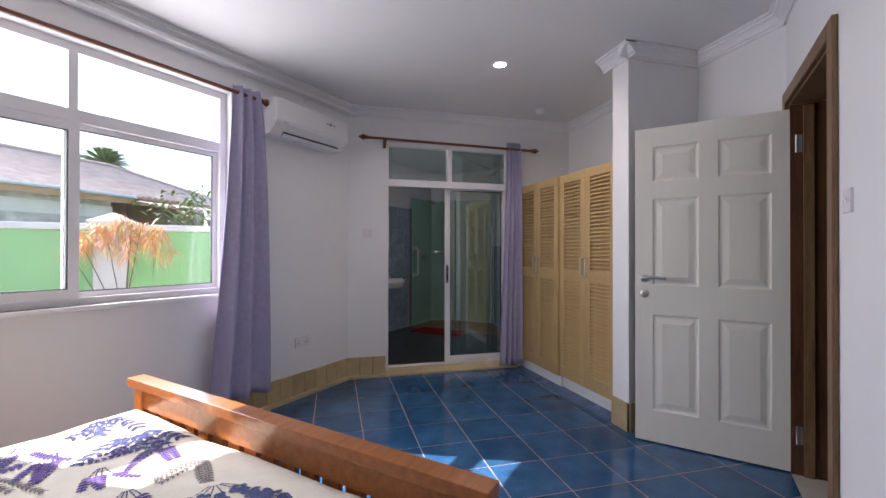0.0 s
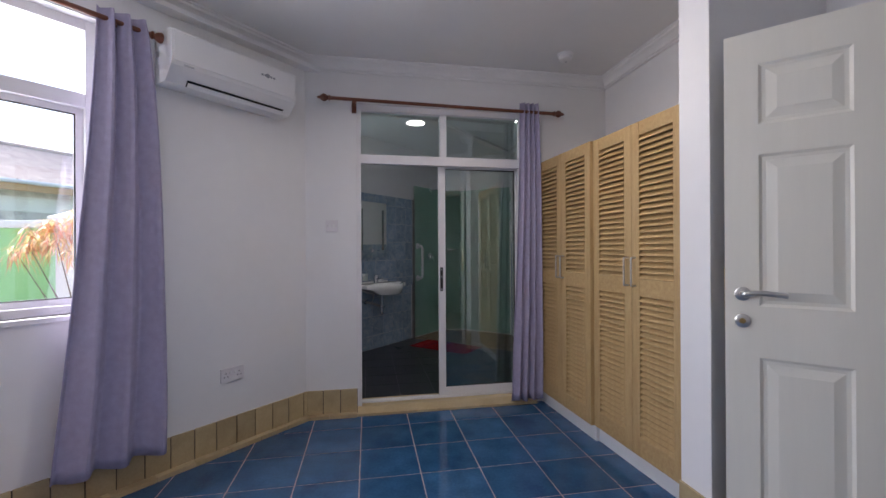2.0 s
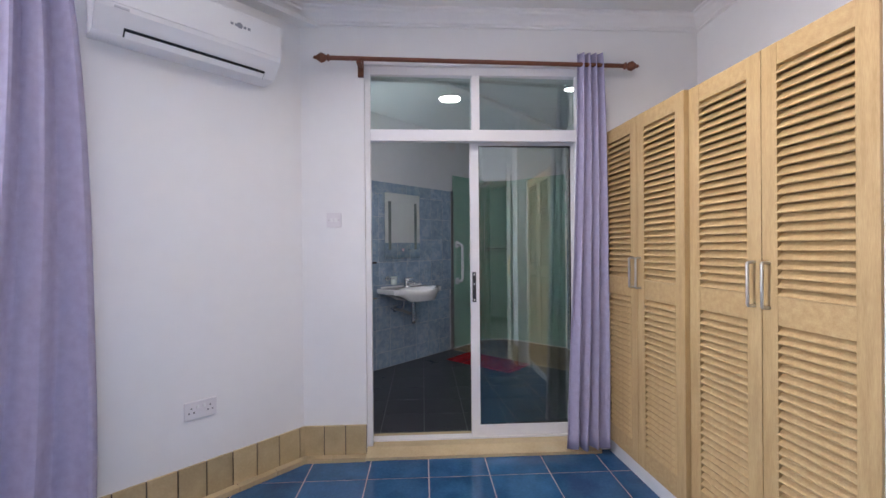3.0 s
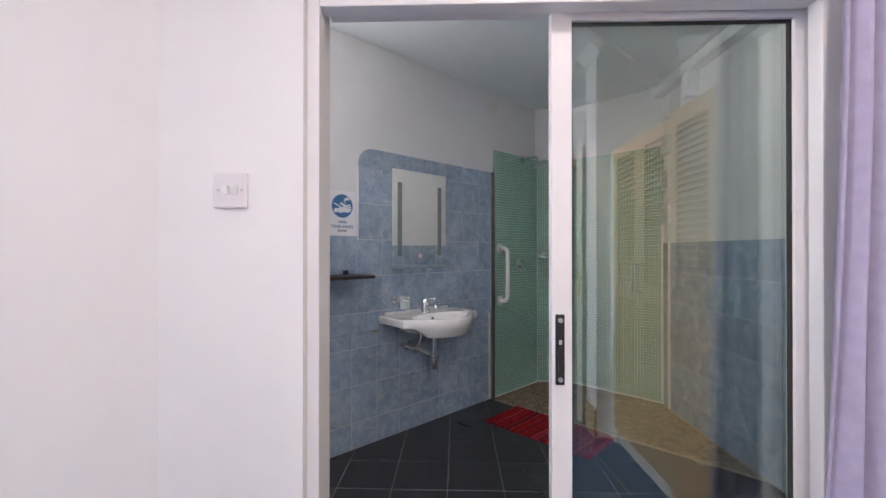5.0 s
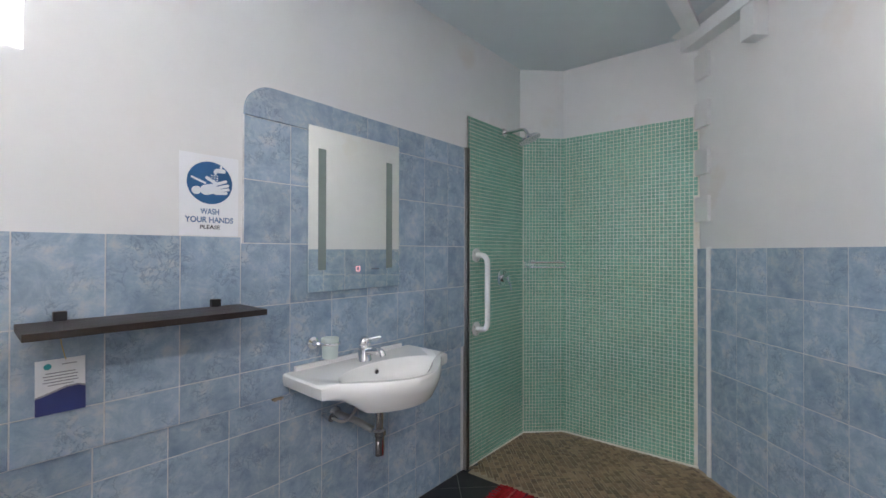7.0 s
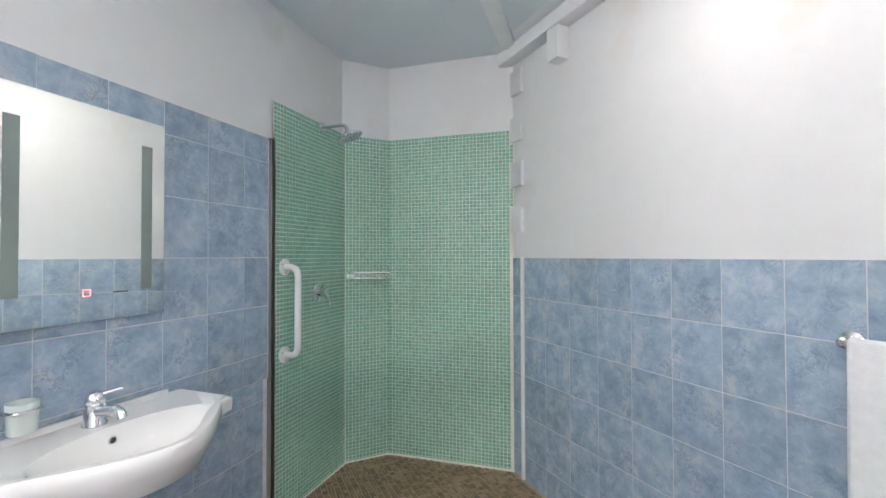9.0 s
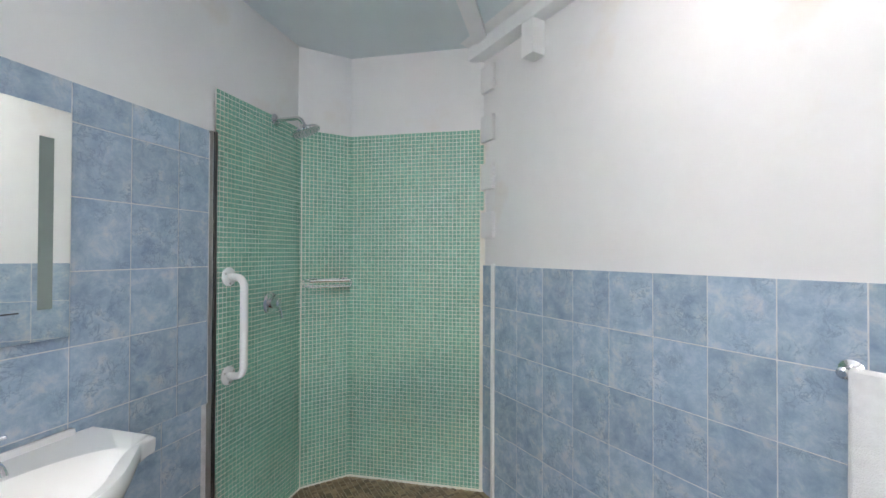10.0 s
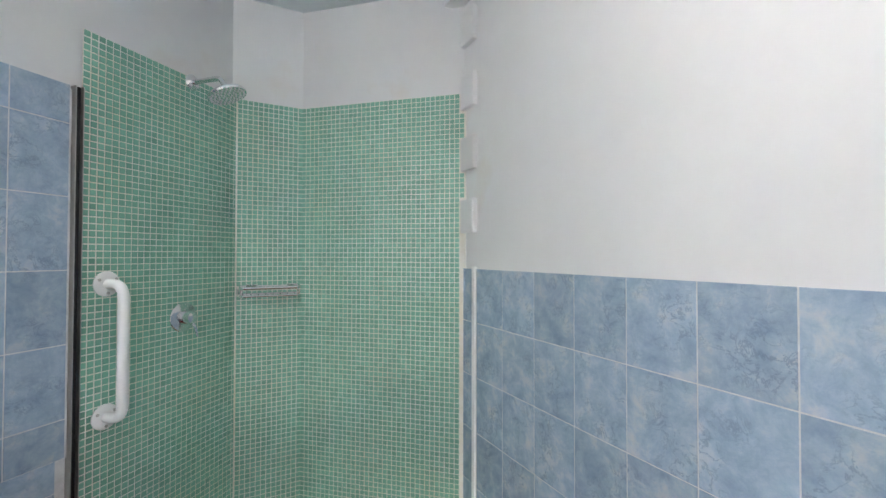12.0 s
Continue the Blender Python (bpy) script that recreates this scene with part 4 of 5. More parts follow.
# ceiling beam, its cornice, the batten and the hanging block
bm = box_bm((2.655, 4.61, 2.495), (2.737, 6.80, 2.57), 0.004)
structure("beam", bm, TRIM_WHITE, label="white painted timber beam under the ceiling")
structure("cornice_bath", loft_bm([[(2.737, y, 2.571), (2.70, y, 2.571), (2.64, y, 2.575), (2.62, y, 2.579), (2.60, y, 2.584), (2.737, y, 2.584)] for y in (4.61, 6.80)]), TRIM_WHITE, label="white moulded timber cornice")
structure("ceiling_batten", box_bm((0.5, -0.045, 2.555), (6.62, 0.04, 2.584), 0.004), TRIM_WHITE, wall45(4.03), "white painted ceiling batten")
structure("beam_block", box_bm((2.66, 6.265, 2.33), (2.737, 6.345, 2.495), 0.004), TRIM_WHITE, label="white painted timber block under the beam")

# window high in the bathroom wall
bw = thing("window_2", BATH, "small bright bathroom window high in the wall", "window", kind="structure")
for x0, z0, x1, z1 in ((BWX0, BWZ0, BWX0 + 0.03, BWZ1), (BWX1 - 0.03, BWZ0, BWX1, BWZ1), (BWX0 + 0.03, BWZ1 - 0.03, BWX1 - 0.03, BWZ1), (BWX0 + 0.03, BWZ0, BWX1 - 0.03, BWZ0 + 0.03)):
    part("window_frame", box_bm((x0, 0.12, z0), (x1, 0.16, z1), 0.003), ALU, bw)
pane(bw, BWX0 + 0.03, BWZ0 + 0.03, BWX1 - 0.03, BWZ1 - 0.03, 0.14, FROST_PANE).visible_shadow = True
# added window, never in view: holds the fill lamp, its pane stops the sun
bw2 = thing("fill_window", pose(-0.40, 4.79, 0, 0, 0, 90), "unseen frosted window added to carry the bathroom's fill light", "window", kind="structure")
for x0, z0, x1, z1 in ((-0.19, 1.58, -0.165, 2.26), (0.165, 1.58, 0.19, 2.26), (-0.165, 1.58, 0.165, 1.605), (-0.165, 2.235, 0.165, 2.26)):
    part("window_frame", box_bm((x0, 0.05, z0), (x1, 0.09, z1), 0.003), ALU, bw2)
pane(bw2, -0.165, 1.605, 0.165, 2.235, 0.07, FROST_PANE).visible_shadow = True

# ---- bathroom fixtures ----
UP = 0.015     # the upper tiling stands proud of the lower
def on_wall(s, z, y=-UP):
    """A place on the basin wall: x along it, y into the room, z up."""
    return BATH @ pose(s, y, z, 0, 0, 180)


mir = thing("mirror", on_wall(5.014, 1.475), "frameless bathroom mirror with etched side strips", "mirror")
part("glass", box_bm((-0.243, 0.003, -0.333), (0.243, 0.018, 0.333), 0.0015), MIRROR, mir)
for x in (-0.18, 0.18):
    part("etched_strip", box_bm((x - 0.018, 0.0182, -0.245), (x + 0.018, 0.0187, 0.245)), FROST_STRIP, mir, "grey-green etched strip")
bm = bmesh.new()
for r in ((-0.011, -0.011, 0.011, -0.0085), (-0.011, 0.0085, 0.011, 0.011), (-0.011, -0.0085, -0.0085, 0.0085), (0.0085, -0.0085, 0.011, 0.0085)):
    box_bm((r[0] + 0.0, 0.0182, r[1] - 0.245), (r[2] + 0.0, 0.0188, r[3] - 0.245), bm=bm)
part("touch_light", bm, LED_RED, mir, "small red touch light")
part("mark", box_bm((-0.12, 0.0182, -0.250), (-0.075, 0.0187, -0.246)), INK, mir)

# basin
BX = 5.006
sink = thing("wash_basin", on_wall(BX, 0.845), "white ceramic wall-hung wash basin", "wash basin")


def basin_bm():
    """A shallow bowl bowing out between two square wings."""
    n = 96
    hw, side, front = 0.332, 0.258, 0.435

    def bow(x):
        t = min(abs(x) / 0.292, 1.0)
        return side + (front - side) * (0.5 + 0.5 * math.cos(math.pi * t)) ** 0.55

    def outline(k, inset=0.0):
        a = math.tau * k / n
        ca, sa = math.cos(a), math.sin(a)
        oy, lo, hi = 0.17, 0.0, 1.0
        for _ in range(26):
            mid = (lo + hi) / 2
            x, y = ca * mid, oy + sa * mid
            if abs(x) <= hw - inset and inset <= y <= bow(x) - inset:
                lo = mid
            else:
                hi = mid
        return ca * lo, oy + sa * lo

    def ell(k, rx, ry, cy, z):
        a = math.tau * k / n
        return rx * math.cos(a), cy + ry * math.sin(a), z

    def mixr(k, f, z, q):
        x0, y0 = outline(k)
        return x0 + (q[0] - x0) * f, y0 + (q[1] - y0) * f, z

    def inner(k, f):
        """The bowl's rim follows the front edge and leaves a deck for the tap."""
        a = math.tau * k / n
        x, up = 0.25 * math.cos(a), math.sin(a)
        reach = max(bow(x) - 0.026 - 0.262, 0.0) if up > 0 else 0.128
        return x * f, 0.262 + up * reach * f

    def under(k, f, z):
        x = abs(outline(k)[0])
        e = min(max((0.325 - x) / 0.11, 0.0), 1.0)
        e = e * e * (3 - 2 * e)
        return mixr(k, f * (0.55 + 0.45 * e), -0.046 + (z + 0.046) * (0.12 + 0.88 * e), ell(k, 0.20, 0.17, 0.215, 0))

    rings = [[ell(k, 0.035, 0.035, 0.225, -0.132) for k in range(n)],
             [ell(k, 0.11, 0.10, 0.222, -0.128) for k in range(n)],
             [under(k, 0.86, -0.117) for k in range(n)],
             [under(k, 0.60, -0.099) for k in range(n)],
             [under(k, 0.34, -0.078) for k in range(n)],
             [under(k, 0.14, -0.058) for k in range(n)],
             [under(k, 0.04, -0.046) for k in range(n)],
             [(*outline(k), -0.030) for k in range(n)],
             [(*outline(k), -0.007) for k in range(n)],
             [(*outline(k, 0.006), 0.0) for k in range(n)],
             [(*inner(k, 1.0), -0.002) for k in range(n)],
             [(*inner(k, 0.965), -0.009) for k in range(n)],
             [(*inner(k, 0.89), -0.034) for k in range(n)],
             [(*inner(k, 0.76), -0.066) for k in range(n)],
             [(*inner(k, 0.55), -0.094) for k in range(n)],
             [(*inner(k, 0.30), -0.108) for k in range(n)],
             [(*inner(k, 0.08), -0.112) for k in range(n)]]
    return loft_bm(rings)


part("bowl", basin_bm(), CERAMIC, sink, smooth=True)
part("splash_lip", box_bm((-0.272, 0.0, -0.01), (0.285, 0.020, 0.018), 0.008), CERAMIC, sink)
part("overflow", lathe_bm([(0.011, 0), (0.013, 0.003), (0.008, 0.004)], "Y", 16, at=(0.0, 0.151, -0.036)), CHROME, sink, "chrome overflow ring")
part("overflow_hole", lathe_bm([(0.009, 0), (0.009, 0.0046)], "Y", 16, at=(0.0, 0.151, -0.036)), BLACK, sink)
tap = thing("tap", on_wall(BX + 0.0, 0.843) @ pose(0, 0.075, 0) @ Matrix.Scale(1.12, 4), "chrome single-lever mixer tap on the basin", "tap")
part("body", lathe_bm([(0.028, 0), (0.028, 0.004), (0.025, 0.009), (0.022, 0.05), (0.0225, 0.056), (0.0215, 0.058), (0.023, 0.060), (0.0225, 0.072), (0.018, 0.083), (0.009, 0.089)], "Z", 28), CHROME, tap, smooth=True)
part("spout", tube_bm(bend([(0, 0.0, 0.034), (0, 0.07, 0.046), (0, 0.098, 0.048), (0, 0.106, 0.030)], 0.012), [0.0145] * 8 + [0.0115] * 8), CHROME, tap, smooth=True)
part("lever", tube_bm([(0, 0.0, 0.076), (-0.020, 0.018, 0.082), (-0.045, 0.040, 0.088)], [0.008, 0.005, 0.0042]), CHROME, tap, smooth=True)
trap = thing("waste_trap", on_wall(BX - 0.0, 0.845, 0.0), "chrome bottle trap and pipe under the basin", "waste trap")
part("tailpiece", lathe_bm([(0.019, -0.26), (0.019, -0.145)], "Z", 18, at=(0.015, 0.20, 0)), CHROME, trap, smooth=True)
part("bottle", lathe_bm([(0.012, -0.365), (0.022, -0.36), (0.024, -0.34), (0.024, -0.285), (0.030, -0.28), (0.030, -0.262), (0.02, -0.255)], "Z", 20, at=(0.015, 0.20, 0)), CHROME, trap, smooth=True)
part("waste_pipe", tube_bm([(0.015, 0.20, -0.275), (0.05, 0.09, -0.24), (0.085, -0.015, -0.225)], 0.014), STEEL, trap, "dull waste pipe to the wall", smooth=True)
part("wall_flange", lathe_bm([(0.032, 0.0), (0.03, 0.006), (0.018, 0.016)], "Y", 20, at=(0.085, 0.0, -0.225)), CHROME, trap, smooth=True)
part("supply_valve", lathe_bm([(0.012, 0.0), (0.012, 0.05), (0.016, 0.052), (0.016, 0.075)], "Y", 14, at=(0.14, -0.018, -0.215)), CHROME, trap, smooth=True)
part("supply_hose", tube_bm(bend([(0.14, 0.05, -0.215), (0.10, 0.09, -0.24), (0.03, 0.08, -0.20), (0.02, 0.075, -0.12)], 0.03), 0.006), STEEL, trap, smooth=True)
# tumbler
tu = thing("tumbler_holder", on_wall(4.845, 0.925), "frosted glass tumbler in a chrome wall holder", "tumbler")
part("wall_rose", lathe_bm([(0.024, 0.0), (0.024, 0.012), (0.012, 0.018), (0.008, 0.04)], "Y", 18, at=(0.045, 0, 0.015)), CHROME, tu, smooth=True)
ring = [(0.036 * math.cos(a / 24 * math.tau), 0.06 + 0.036 * math.sin(a / 24 * math.tau), 0.015) for a in range(25)]
part("ring", tube_bm(ring, 0.006, 8), CHROME, tu, smooth=True)
part("arm", tube_bm([(0.045, 0.03, 0.015), (0.034, 0.045, 0.015)], 0.006), CHROME, tu)
part("tumbler", lathe_bm([(0.026, -0.045), (0.030, -0.043), (0.034, 0.036), (0.031, 0.036), (0.028, -0.036)], "Z", 24, at=(0, 0.06, 0)), FROST, tu, smooth=True)
# shelf
sh = thing("wall_shelf", on_wall(4.241, 1.112), "dark wood-grain shelf on black clips", "shelf")
part("board", box_bm((-0.276, 0.0, -0.009), (0.276, 0.20, 0.009), 0.0012), SHELF_WOOD, sh)
for x in (-0.192, 0.192):
    bm = box_bm((x - 0.014, 0.0, 0.009), (x + 0.014, 0.022, 0.034), 0.003)
    box_bm((x - 0.014, 0.0, -0.026), (x + 0.014, 0.022, -0.009), 0.003, bm=bm)
    part("clip", bm, BLACK, sh, "black shelf clip")


def flat_text(name, body, size, mat, parent, at, width=None):
    cu = bpy.data.curves.new(name, "FONT")
    cu.body, cu.size, cu.align_x, cu.align_y, cu.extrude, cu.offset = body, size, "CENTER", "CENTER", 0.0002, size * 0.018
    ob = new(name, cu)
    bpy.context.view_layer.update()
    me = bpy.data.meshes.new_from_object(ob)
    bpy.data.objects.remove(ob)
    if width:
        xs = [v.co.x for v in me.vertices]
        k = width / (max(xs) - min(xs))
        for v in me.vertices:
            v.co.x *= k
    me.materials.append(mat)
    o = new(name, me)
    o.matrix_basis = Matrix.Translation(at) @ Matrix(((-1, 0, 0, 0), (0, 0, 1, 0), (0, 1, 0, 0), (0, 0, 0, 1)))
    o.parent = parent
    return o


sg = thing("wash_sign", on_wall(4.424, 1.492, 0.0), "white laminated sign with a blue disc about washing", "sign")
part("sheet", box_bm((-0.092, 0.0, -0.135), (0.092, 0.0012, 0.135)), PAPER, sg)
disc = part("disc", lathe_bm([(0.071, 0.0012), (0.071, 0.0018)], "Y", 48, at=(0.0, 0, 0.042)), SIGN_BLUE, sg, "blue round pictogram")


def blob(points):
    bm = bmesh.new()
    a = [bm.verts.new((-x, 0.0018, z)) for x, z in points]
    b = [bm.verts.new((-x, 0.0023, z)) for x, z in points]
    bm.faces.new(a[::-1]), bm.faces.new(b)
    for i in range(len(a)):
        bm.faces.new((a[i], a[(i + 1) % len(a)], b[(i + 1) % len(a)], b[i]))
    return bm


def rounded(cx, cz, w, h, turn):
    """A rounded bar as an outline."""
    r, pts = h / 2, []
    for k in range(9):
        pts.append((w / 2 - r + r * math.sin(math.pi * k / 8), -r * math.cos(math.pi * k / 8)))
    for k in range(9):
        pts.append((-w / 2 + r - r * math.sin(math.pi * k / 8), r * math.cos(math.pi * k / 8)))
    c, s = math.cos(radians(turn)), math.sin(radians(turn))
    return [(cx + x * c - z * s, cz + x * s + z * c) for x, z in pts]


for q in ((-0.004, 0.020, 0.055, 0.034, 15), (0.030, 0.044, 0.052, 0.010, 22), (0.036, 0.032, 0.052, 0.010, 18), (0.038, 0.021, 0.050, 0.010, 12), (0.034, 0.010, 0.044, 0.010, 6), (0.004, 0.050, 0.044, 0.011, -30), (-0.042, 0.014, 0.030, 0.026, 20), (-0.036, 0.048, 0.050, 0.007, -22), (0.032, 0.086, 0.034, 0.014, 0), (0.016, 0.080, 0.012, 0.018, 0), (0.034, 0.098, 0.008, 0.012, 0)):
    part("pictogram_shape", blob(rounded(*q)), PAPER, sg)
for i in range(3):
    for j in range(3):
        part("drop", blob(rounded(0.004 + 0.009 * i, 0.068 - 0.008 * j, 0.003, 0.006, 60)), PAPER, sg)
flat_text("text", "WASH", 0.026, SIGN_BLUE, sg, (0, 0.0018, -0.055), 0.058)
flat_text("text", "YOUR HANDS", 0.026, SIGN_BLUE, sg, (0, 0.0018, -0.083), 0.15)
flat_text("text", "PLEASE", 0.018, INK, sg, (0, 0.0018, -0.107), 0.062)

card = thing("notice_card", on_wall(4.053, 0.955) @ pose(0, 0.004, 0, 4, 0, 0) @ Matrix.Scale(0.86, 4), "white notice card with a navy wave, hung under the shelf", "card")
part("sheet", box_bm((-0.058, 0.0, -0.088), (0.058, 0.001, 0.075)), PAPER, card)
part("wave", blob([(-0.058, -0.088), (0.058, -0.088), (0.058, -0.02), (0.04, -0.013), (0.015, -0.014), (-0.02, -0.026), (-0.045, -0.034), (-0.058, -0.036)]), NAVY_INK, card, m=pose(0, -0.0007, 0))
part("wave_edge", blob([(-0.058, -0.036), (-0.045, -0.034), (-0.02, -0.026), (0.015, -0.014), (0.04, -0.013), (0.058, -0.02), (0.058, -0.014), (0.04, -0.008), (0.012, -0.009), (-0.022, -0.021), (-0.058, -0.032)]), GREY_INK, card, m=pose(0, -0.0007, 0))
part("emblem", lathe_bm([(0.009, 0.001), (0.009, 0.0016)], "Y", 20, at=(0.03, 0, 0.055)), TEAL_INK, card)
for k, (w, z) in enumerate(((0.035, 0.058), (0.07, 0.034), (0.08, 0.025), (0.076, 0.016), (0.082, 0.007), (0.06, -0.002))):
    part("text_bar", box_bm((-w / 2 - (0.02 if k == 0 else 0), 0.001, z - 0.0015), (w / 2 - (0.02 if k == 0 else 0), 0.0015, z + 0.0015)), GREY_INK, card)
part("cord", tube_bm([(-0.012, 0.0, 0.07), (0.0, 0.012, 0.12), (0.002, 0.012, 0.142)], 0.0015, 6), BRASS, card)

# shower channel, grab bar, mixer, head, soap rack
ch = thing("screen_channel", BATH @ pose(S_SHOWER - 0.012, 0, 0), "aluminium channel of a shower screen on the wall", "channel")
for x0, x1, y0, m_ in ((-0.011, -0.008, -0.026, STEEL), (0.008, 0.011, -0.030, STEEL), (-0.008, 0.008, -0.016, BLACK)):
    part("flange", box_bm((x0, y0, BATH_Z), (x1, -0.001, 1.912)), m_, ch)
gb = thing("grab_bar", BATH @ pose(5.90, -0.016, 0, 0, 0, 180), "white curved grab bar on round flanges", "grab bar")
part("tube", tube_bm(bend([(0, 0.0, 1.285), (0.0, 0.085, 1.285), (0.0, 0.085, 0.845), (0, 0.0, 0.845)], 0.05, 8), 0.0165, 16), PLASTIC, gb, smooth=True)
for z in (1.285, 0.845):
    fl = part("flange", lathe_bm([(0.042, 0.0), (0.042, 0.006), (0.036, 0.010), (0.02, 0.012)], "Y", 28, at=(0, 0, z)), PLASTIC, gb, smooth=True)
    for a in (0.5, 2.6, 4.7):
        part("screw", lathe_bm([(0.005, 0.008), (0.005, 0.0125)], "Y", 10, at=(0.03 * math.cos(a), 0, z + 0.03 * math.sin(a))), STEEL, fl)
mx = thing("shower_mixer", BATH @ pose(6.185, -0.016, 1.135, 0, 0, 180), "round chrome shower mixer with lever", "shower mixer")
part("plate", lathe_bm([(0.058, 0.0), (0.058, 0.006), (0.052, 0.010)], "Y", 32), CHROME, mx, smooth=True)
part("knob", lathe_bm([(0.026, 0.008), (0.026, 0.04), (0.022, 0.055), (0.01, 0.06)], "Y", 24), CHROME, mx, smooth=True)
part("lever", tube_bm([(0, 0.045, -0.01), (-0.01, 0.058, -0.04), (-0.015, 0.062, -0.075)], [0.008, 0.006, 0.005]), CHROME, mx, smooth=True)
hd2 = thing("rain_head", BATH @ pose(6.215, -0.012, 2.085, 0, 0, 180), "chrome rain shower head on a wall arm", "shower head")
part("wall_rose", lathe_bm([(0.032, 0.0), (0.032, 0.008), (0.016, 0.016)], "Y", 24), CHROME, hd2, smooth=True)
part("arm", tube_bm(bend([(0, 0.0, 0.0), (0, 0.155, 0.0), (-0.0, 0.18, -0.045)], 0.025), 0.010), CHROME, hd2, smooth=True)
hm = pose(0, 0.185, -0.066, 20, 10, 0)
part("head", lathe_bm([(0.072, -0.012), (0.074, -0.006), (0.070, 0.002), (0.026, 0.009), (0.014, 0.03)], "Z", 40), CHROME, hd2, smooth=True, m=hm)
bm = bmesh.new()
for r, k in ((0.016, 6), (0.032, 12), (0.048, 18), (0.062, 24)):
    for i in range(k):
        lathe_bm([(0.003, -0.016), (0.003, -0.012)], "Z", 6, bm, (r * math.cos(math.tau * i / k), r * math.sin(math.tau * i / k), 0))
part("nozzles", bm, PLASTIC_GREY, hd2, m=hm)
rk = thing("soap_rack", pose(1.98, 7.290, 1.20, 0, 0, 180), "chrome and clear corner soap rack", "soap rack")
loop = bend([(-0.13, 0.004, 0.035), (-0.12, 0.11, 0.035), (0.125, 0.11, 0.035), (0.14, 0.004, 0.035), (-0.13, 0.004, 0.035)], 0.02)
part("rim", tube_bm(loop, 0.0075, 8), CHROME, rk, smooth=True)
part("lower_rim", tube_bm([(p[0], p[1], 0.0) for p in loop], 0.0055, 8), CHROME, rk, smooth=True)
for k in range(8):
    x = -0.11 + k * 0.032
    part("wire", tube_bm([(x, 0.004, 0.0), (x, 0.108, 0.0)], 0.0022, 6), CHROME, rk)
for p in loop[2:-2:3]:
    part("post", tube_bm([(p[0], p[1], 0.0), (p[0], p[1], 0.03)], 0.003, 6), CHROME, rk)
for x in (-0.1, 0.08):
    part("wall_plate", box_bm((x - 0.022, 0.002, 0.030), (x + 0.022, 0.012, 0.046), 0.003), CHROME, rk)
for k, z in enumerate((2.303, 2.023, 1.752, 1.480)):
    b = thing("painted_block", pose(2.738, 6.757, z), "white painted square tile edge on the wall", "wall block", "painted blocks")
    part("block", box_bm((-0.024, -0.108, 0.0), (-0.0005, -0.002, 0.145), 0.006), BATH_PAINT, b)

# towel over its rail
rail = thing("towel_rail", pose(2.738, 5.19, 1.11, 0, 0, 90), "chrome towel rail on the tiled wall", "towel rail")
part("bar", tube_bm([(-0.56, 0.062, 0), (0.008, 0.062, 0)], 0.008), CHROME, rail, smooth=True)
for x in (-0.55, 0.0):
    post = part("post", lathe_bm([(0.026, 0.008), (0.026, 0.016), (0.014, 0.022), (0.011, 0.062), (0.014, 0.07), (0.008, 0.076)], "Y", 20, at=(x, 0, 0)), CHROME, rail, smooth=True)
tw = thing("towel", pose(2.738, 5.19, 1.11, 0, 0, 90), "white terry towel hanging over the chrome rail", "towel")
bm = bmesh.new()
rows = []
for j in range(61):
    v = j / 60 * 1.28 - 0.62
    row = []
    for i in range(41):
        u = i / 40
        x = -0.012 - u * 0.48 + 0.012 * max(abs(v) - 0.05, 0) * math.sin(u * 9)
        if abs(v) < 0.03:
            a = v / 0.03 * math.pi / 2
            y, z = 0.062 + 0.018 * math.sin(a), 0.016 * math.cos(a)
        else:
            fall = abs(v) - 0.03
            y, z = 0.062 + (0.018 + 0.006 * fall) * (1 if v > 0 else -1) + 0.006 * math.sin(u * 15 + 3 * fall) * min(1, fall * 4), -fall
        row.append(bm.verts.new((x, y, z)))
    rows.append(row)
for a, b in zip(rows, rows[1:]):
    for i in range(40):
        bm.faces.new((a[i], a[i + 1], b[i + 1], b[i]))
o = part("cloth", bm, TOWEL, tw, smooth=True)
o.modifiers.new("thickness", "SOLIDIFY").thickness = 0.008

# rag rug
rug = thing("rag_rug", pose(1.70, 6.25, BATH_Z, 0, 0, -43), "red striped woven rag rug on the charcoal tiles", "rug")
RUG = [(0.42, 0.02, 0.03), (0.30, 0.008, 0.015), (0.10, 0.02, 0.04), (0.55, 0.05, 0.06), (0.16, 0.03, 0.09), (0.34, 0.02, 0.02), (0.05, 0.02, 0.04), (0.48, 0.10, 0.10)]
rug_mats = [material("rag strip", c, 0.95, vary=0.2, scale=40, bump=0.5, bump_scale=120, spec=0.1) for c in RUG]
rng = random.Random(4)
NS = 66
for k in range(NS):
    x0 = -0.36 + k * 0.72 / NS
    bm = bmesh.new()
    rings = []
    for i in range(25):
        y = -0.2 + 0.4 * i / 24
        h = 0.011 + 0.003 * math.sin(i * 1.9 + k * 2.3)
        rings.append([(x0 + 0.72 / NS * a + 0.003 * math.sin(y * 20 + 1), y, b) for a, b in ((0.02, 0.001), (0.05, h * 0.8), (0.5, h), (0.95, h * 0.8), (0.98, 0.001))])
    loft_bm(rings, bm=bm)
    part("strip", bm, rug_mats[rng.choice((0, 0, 1, 5, 5, 3, 0, 7, 2, 4, 6, 5))], rug, smooth=True)
for side in (-1, 1):
    bm = bmesh.new()
    for k in range(40):
        y = -0.195 + k * 0.01
        x = side * 0.36
        tube_bm([(x, y, 0.006), (x + side * 0.02, y + rng.uniform(-.006, .006), 0.006), (x + side * rng.uniform(0.03, 0.045), y + rng.uniform(-.012, .012), 0.003)], 0.0028, 5, bm)
    part("fringe", bm, rug_mats[0], rug)
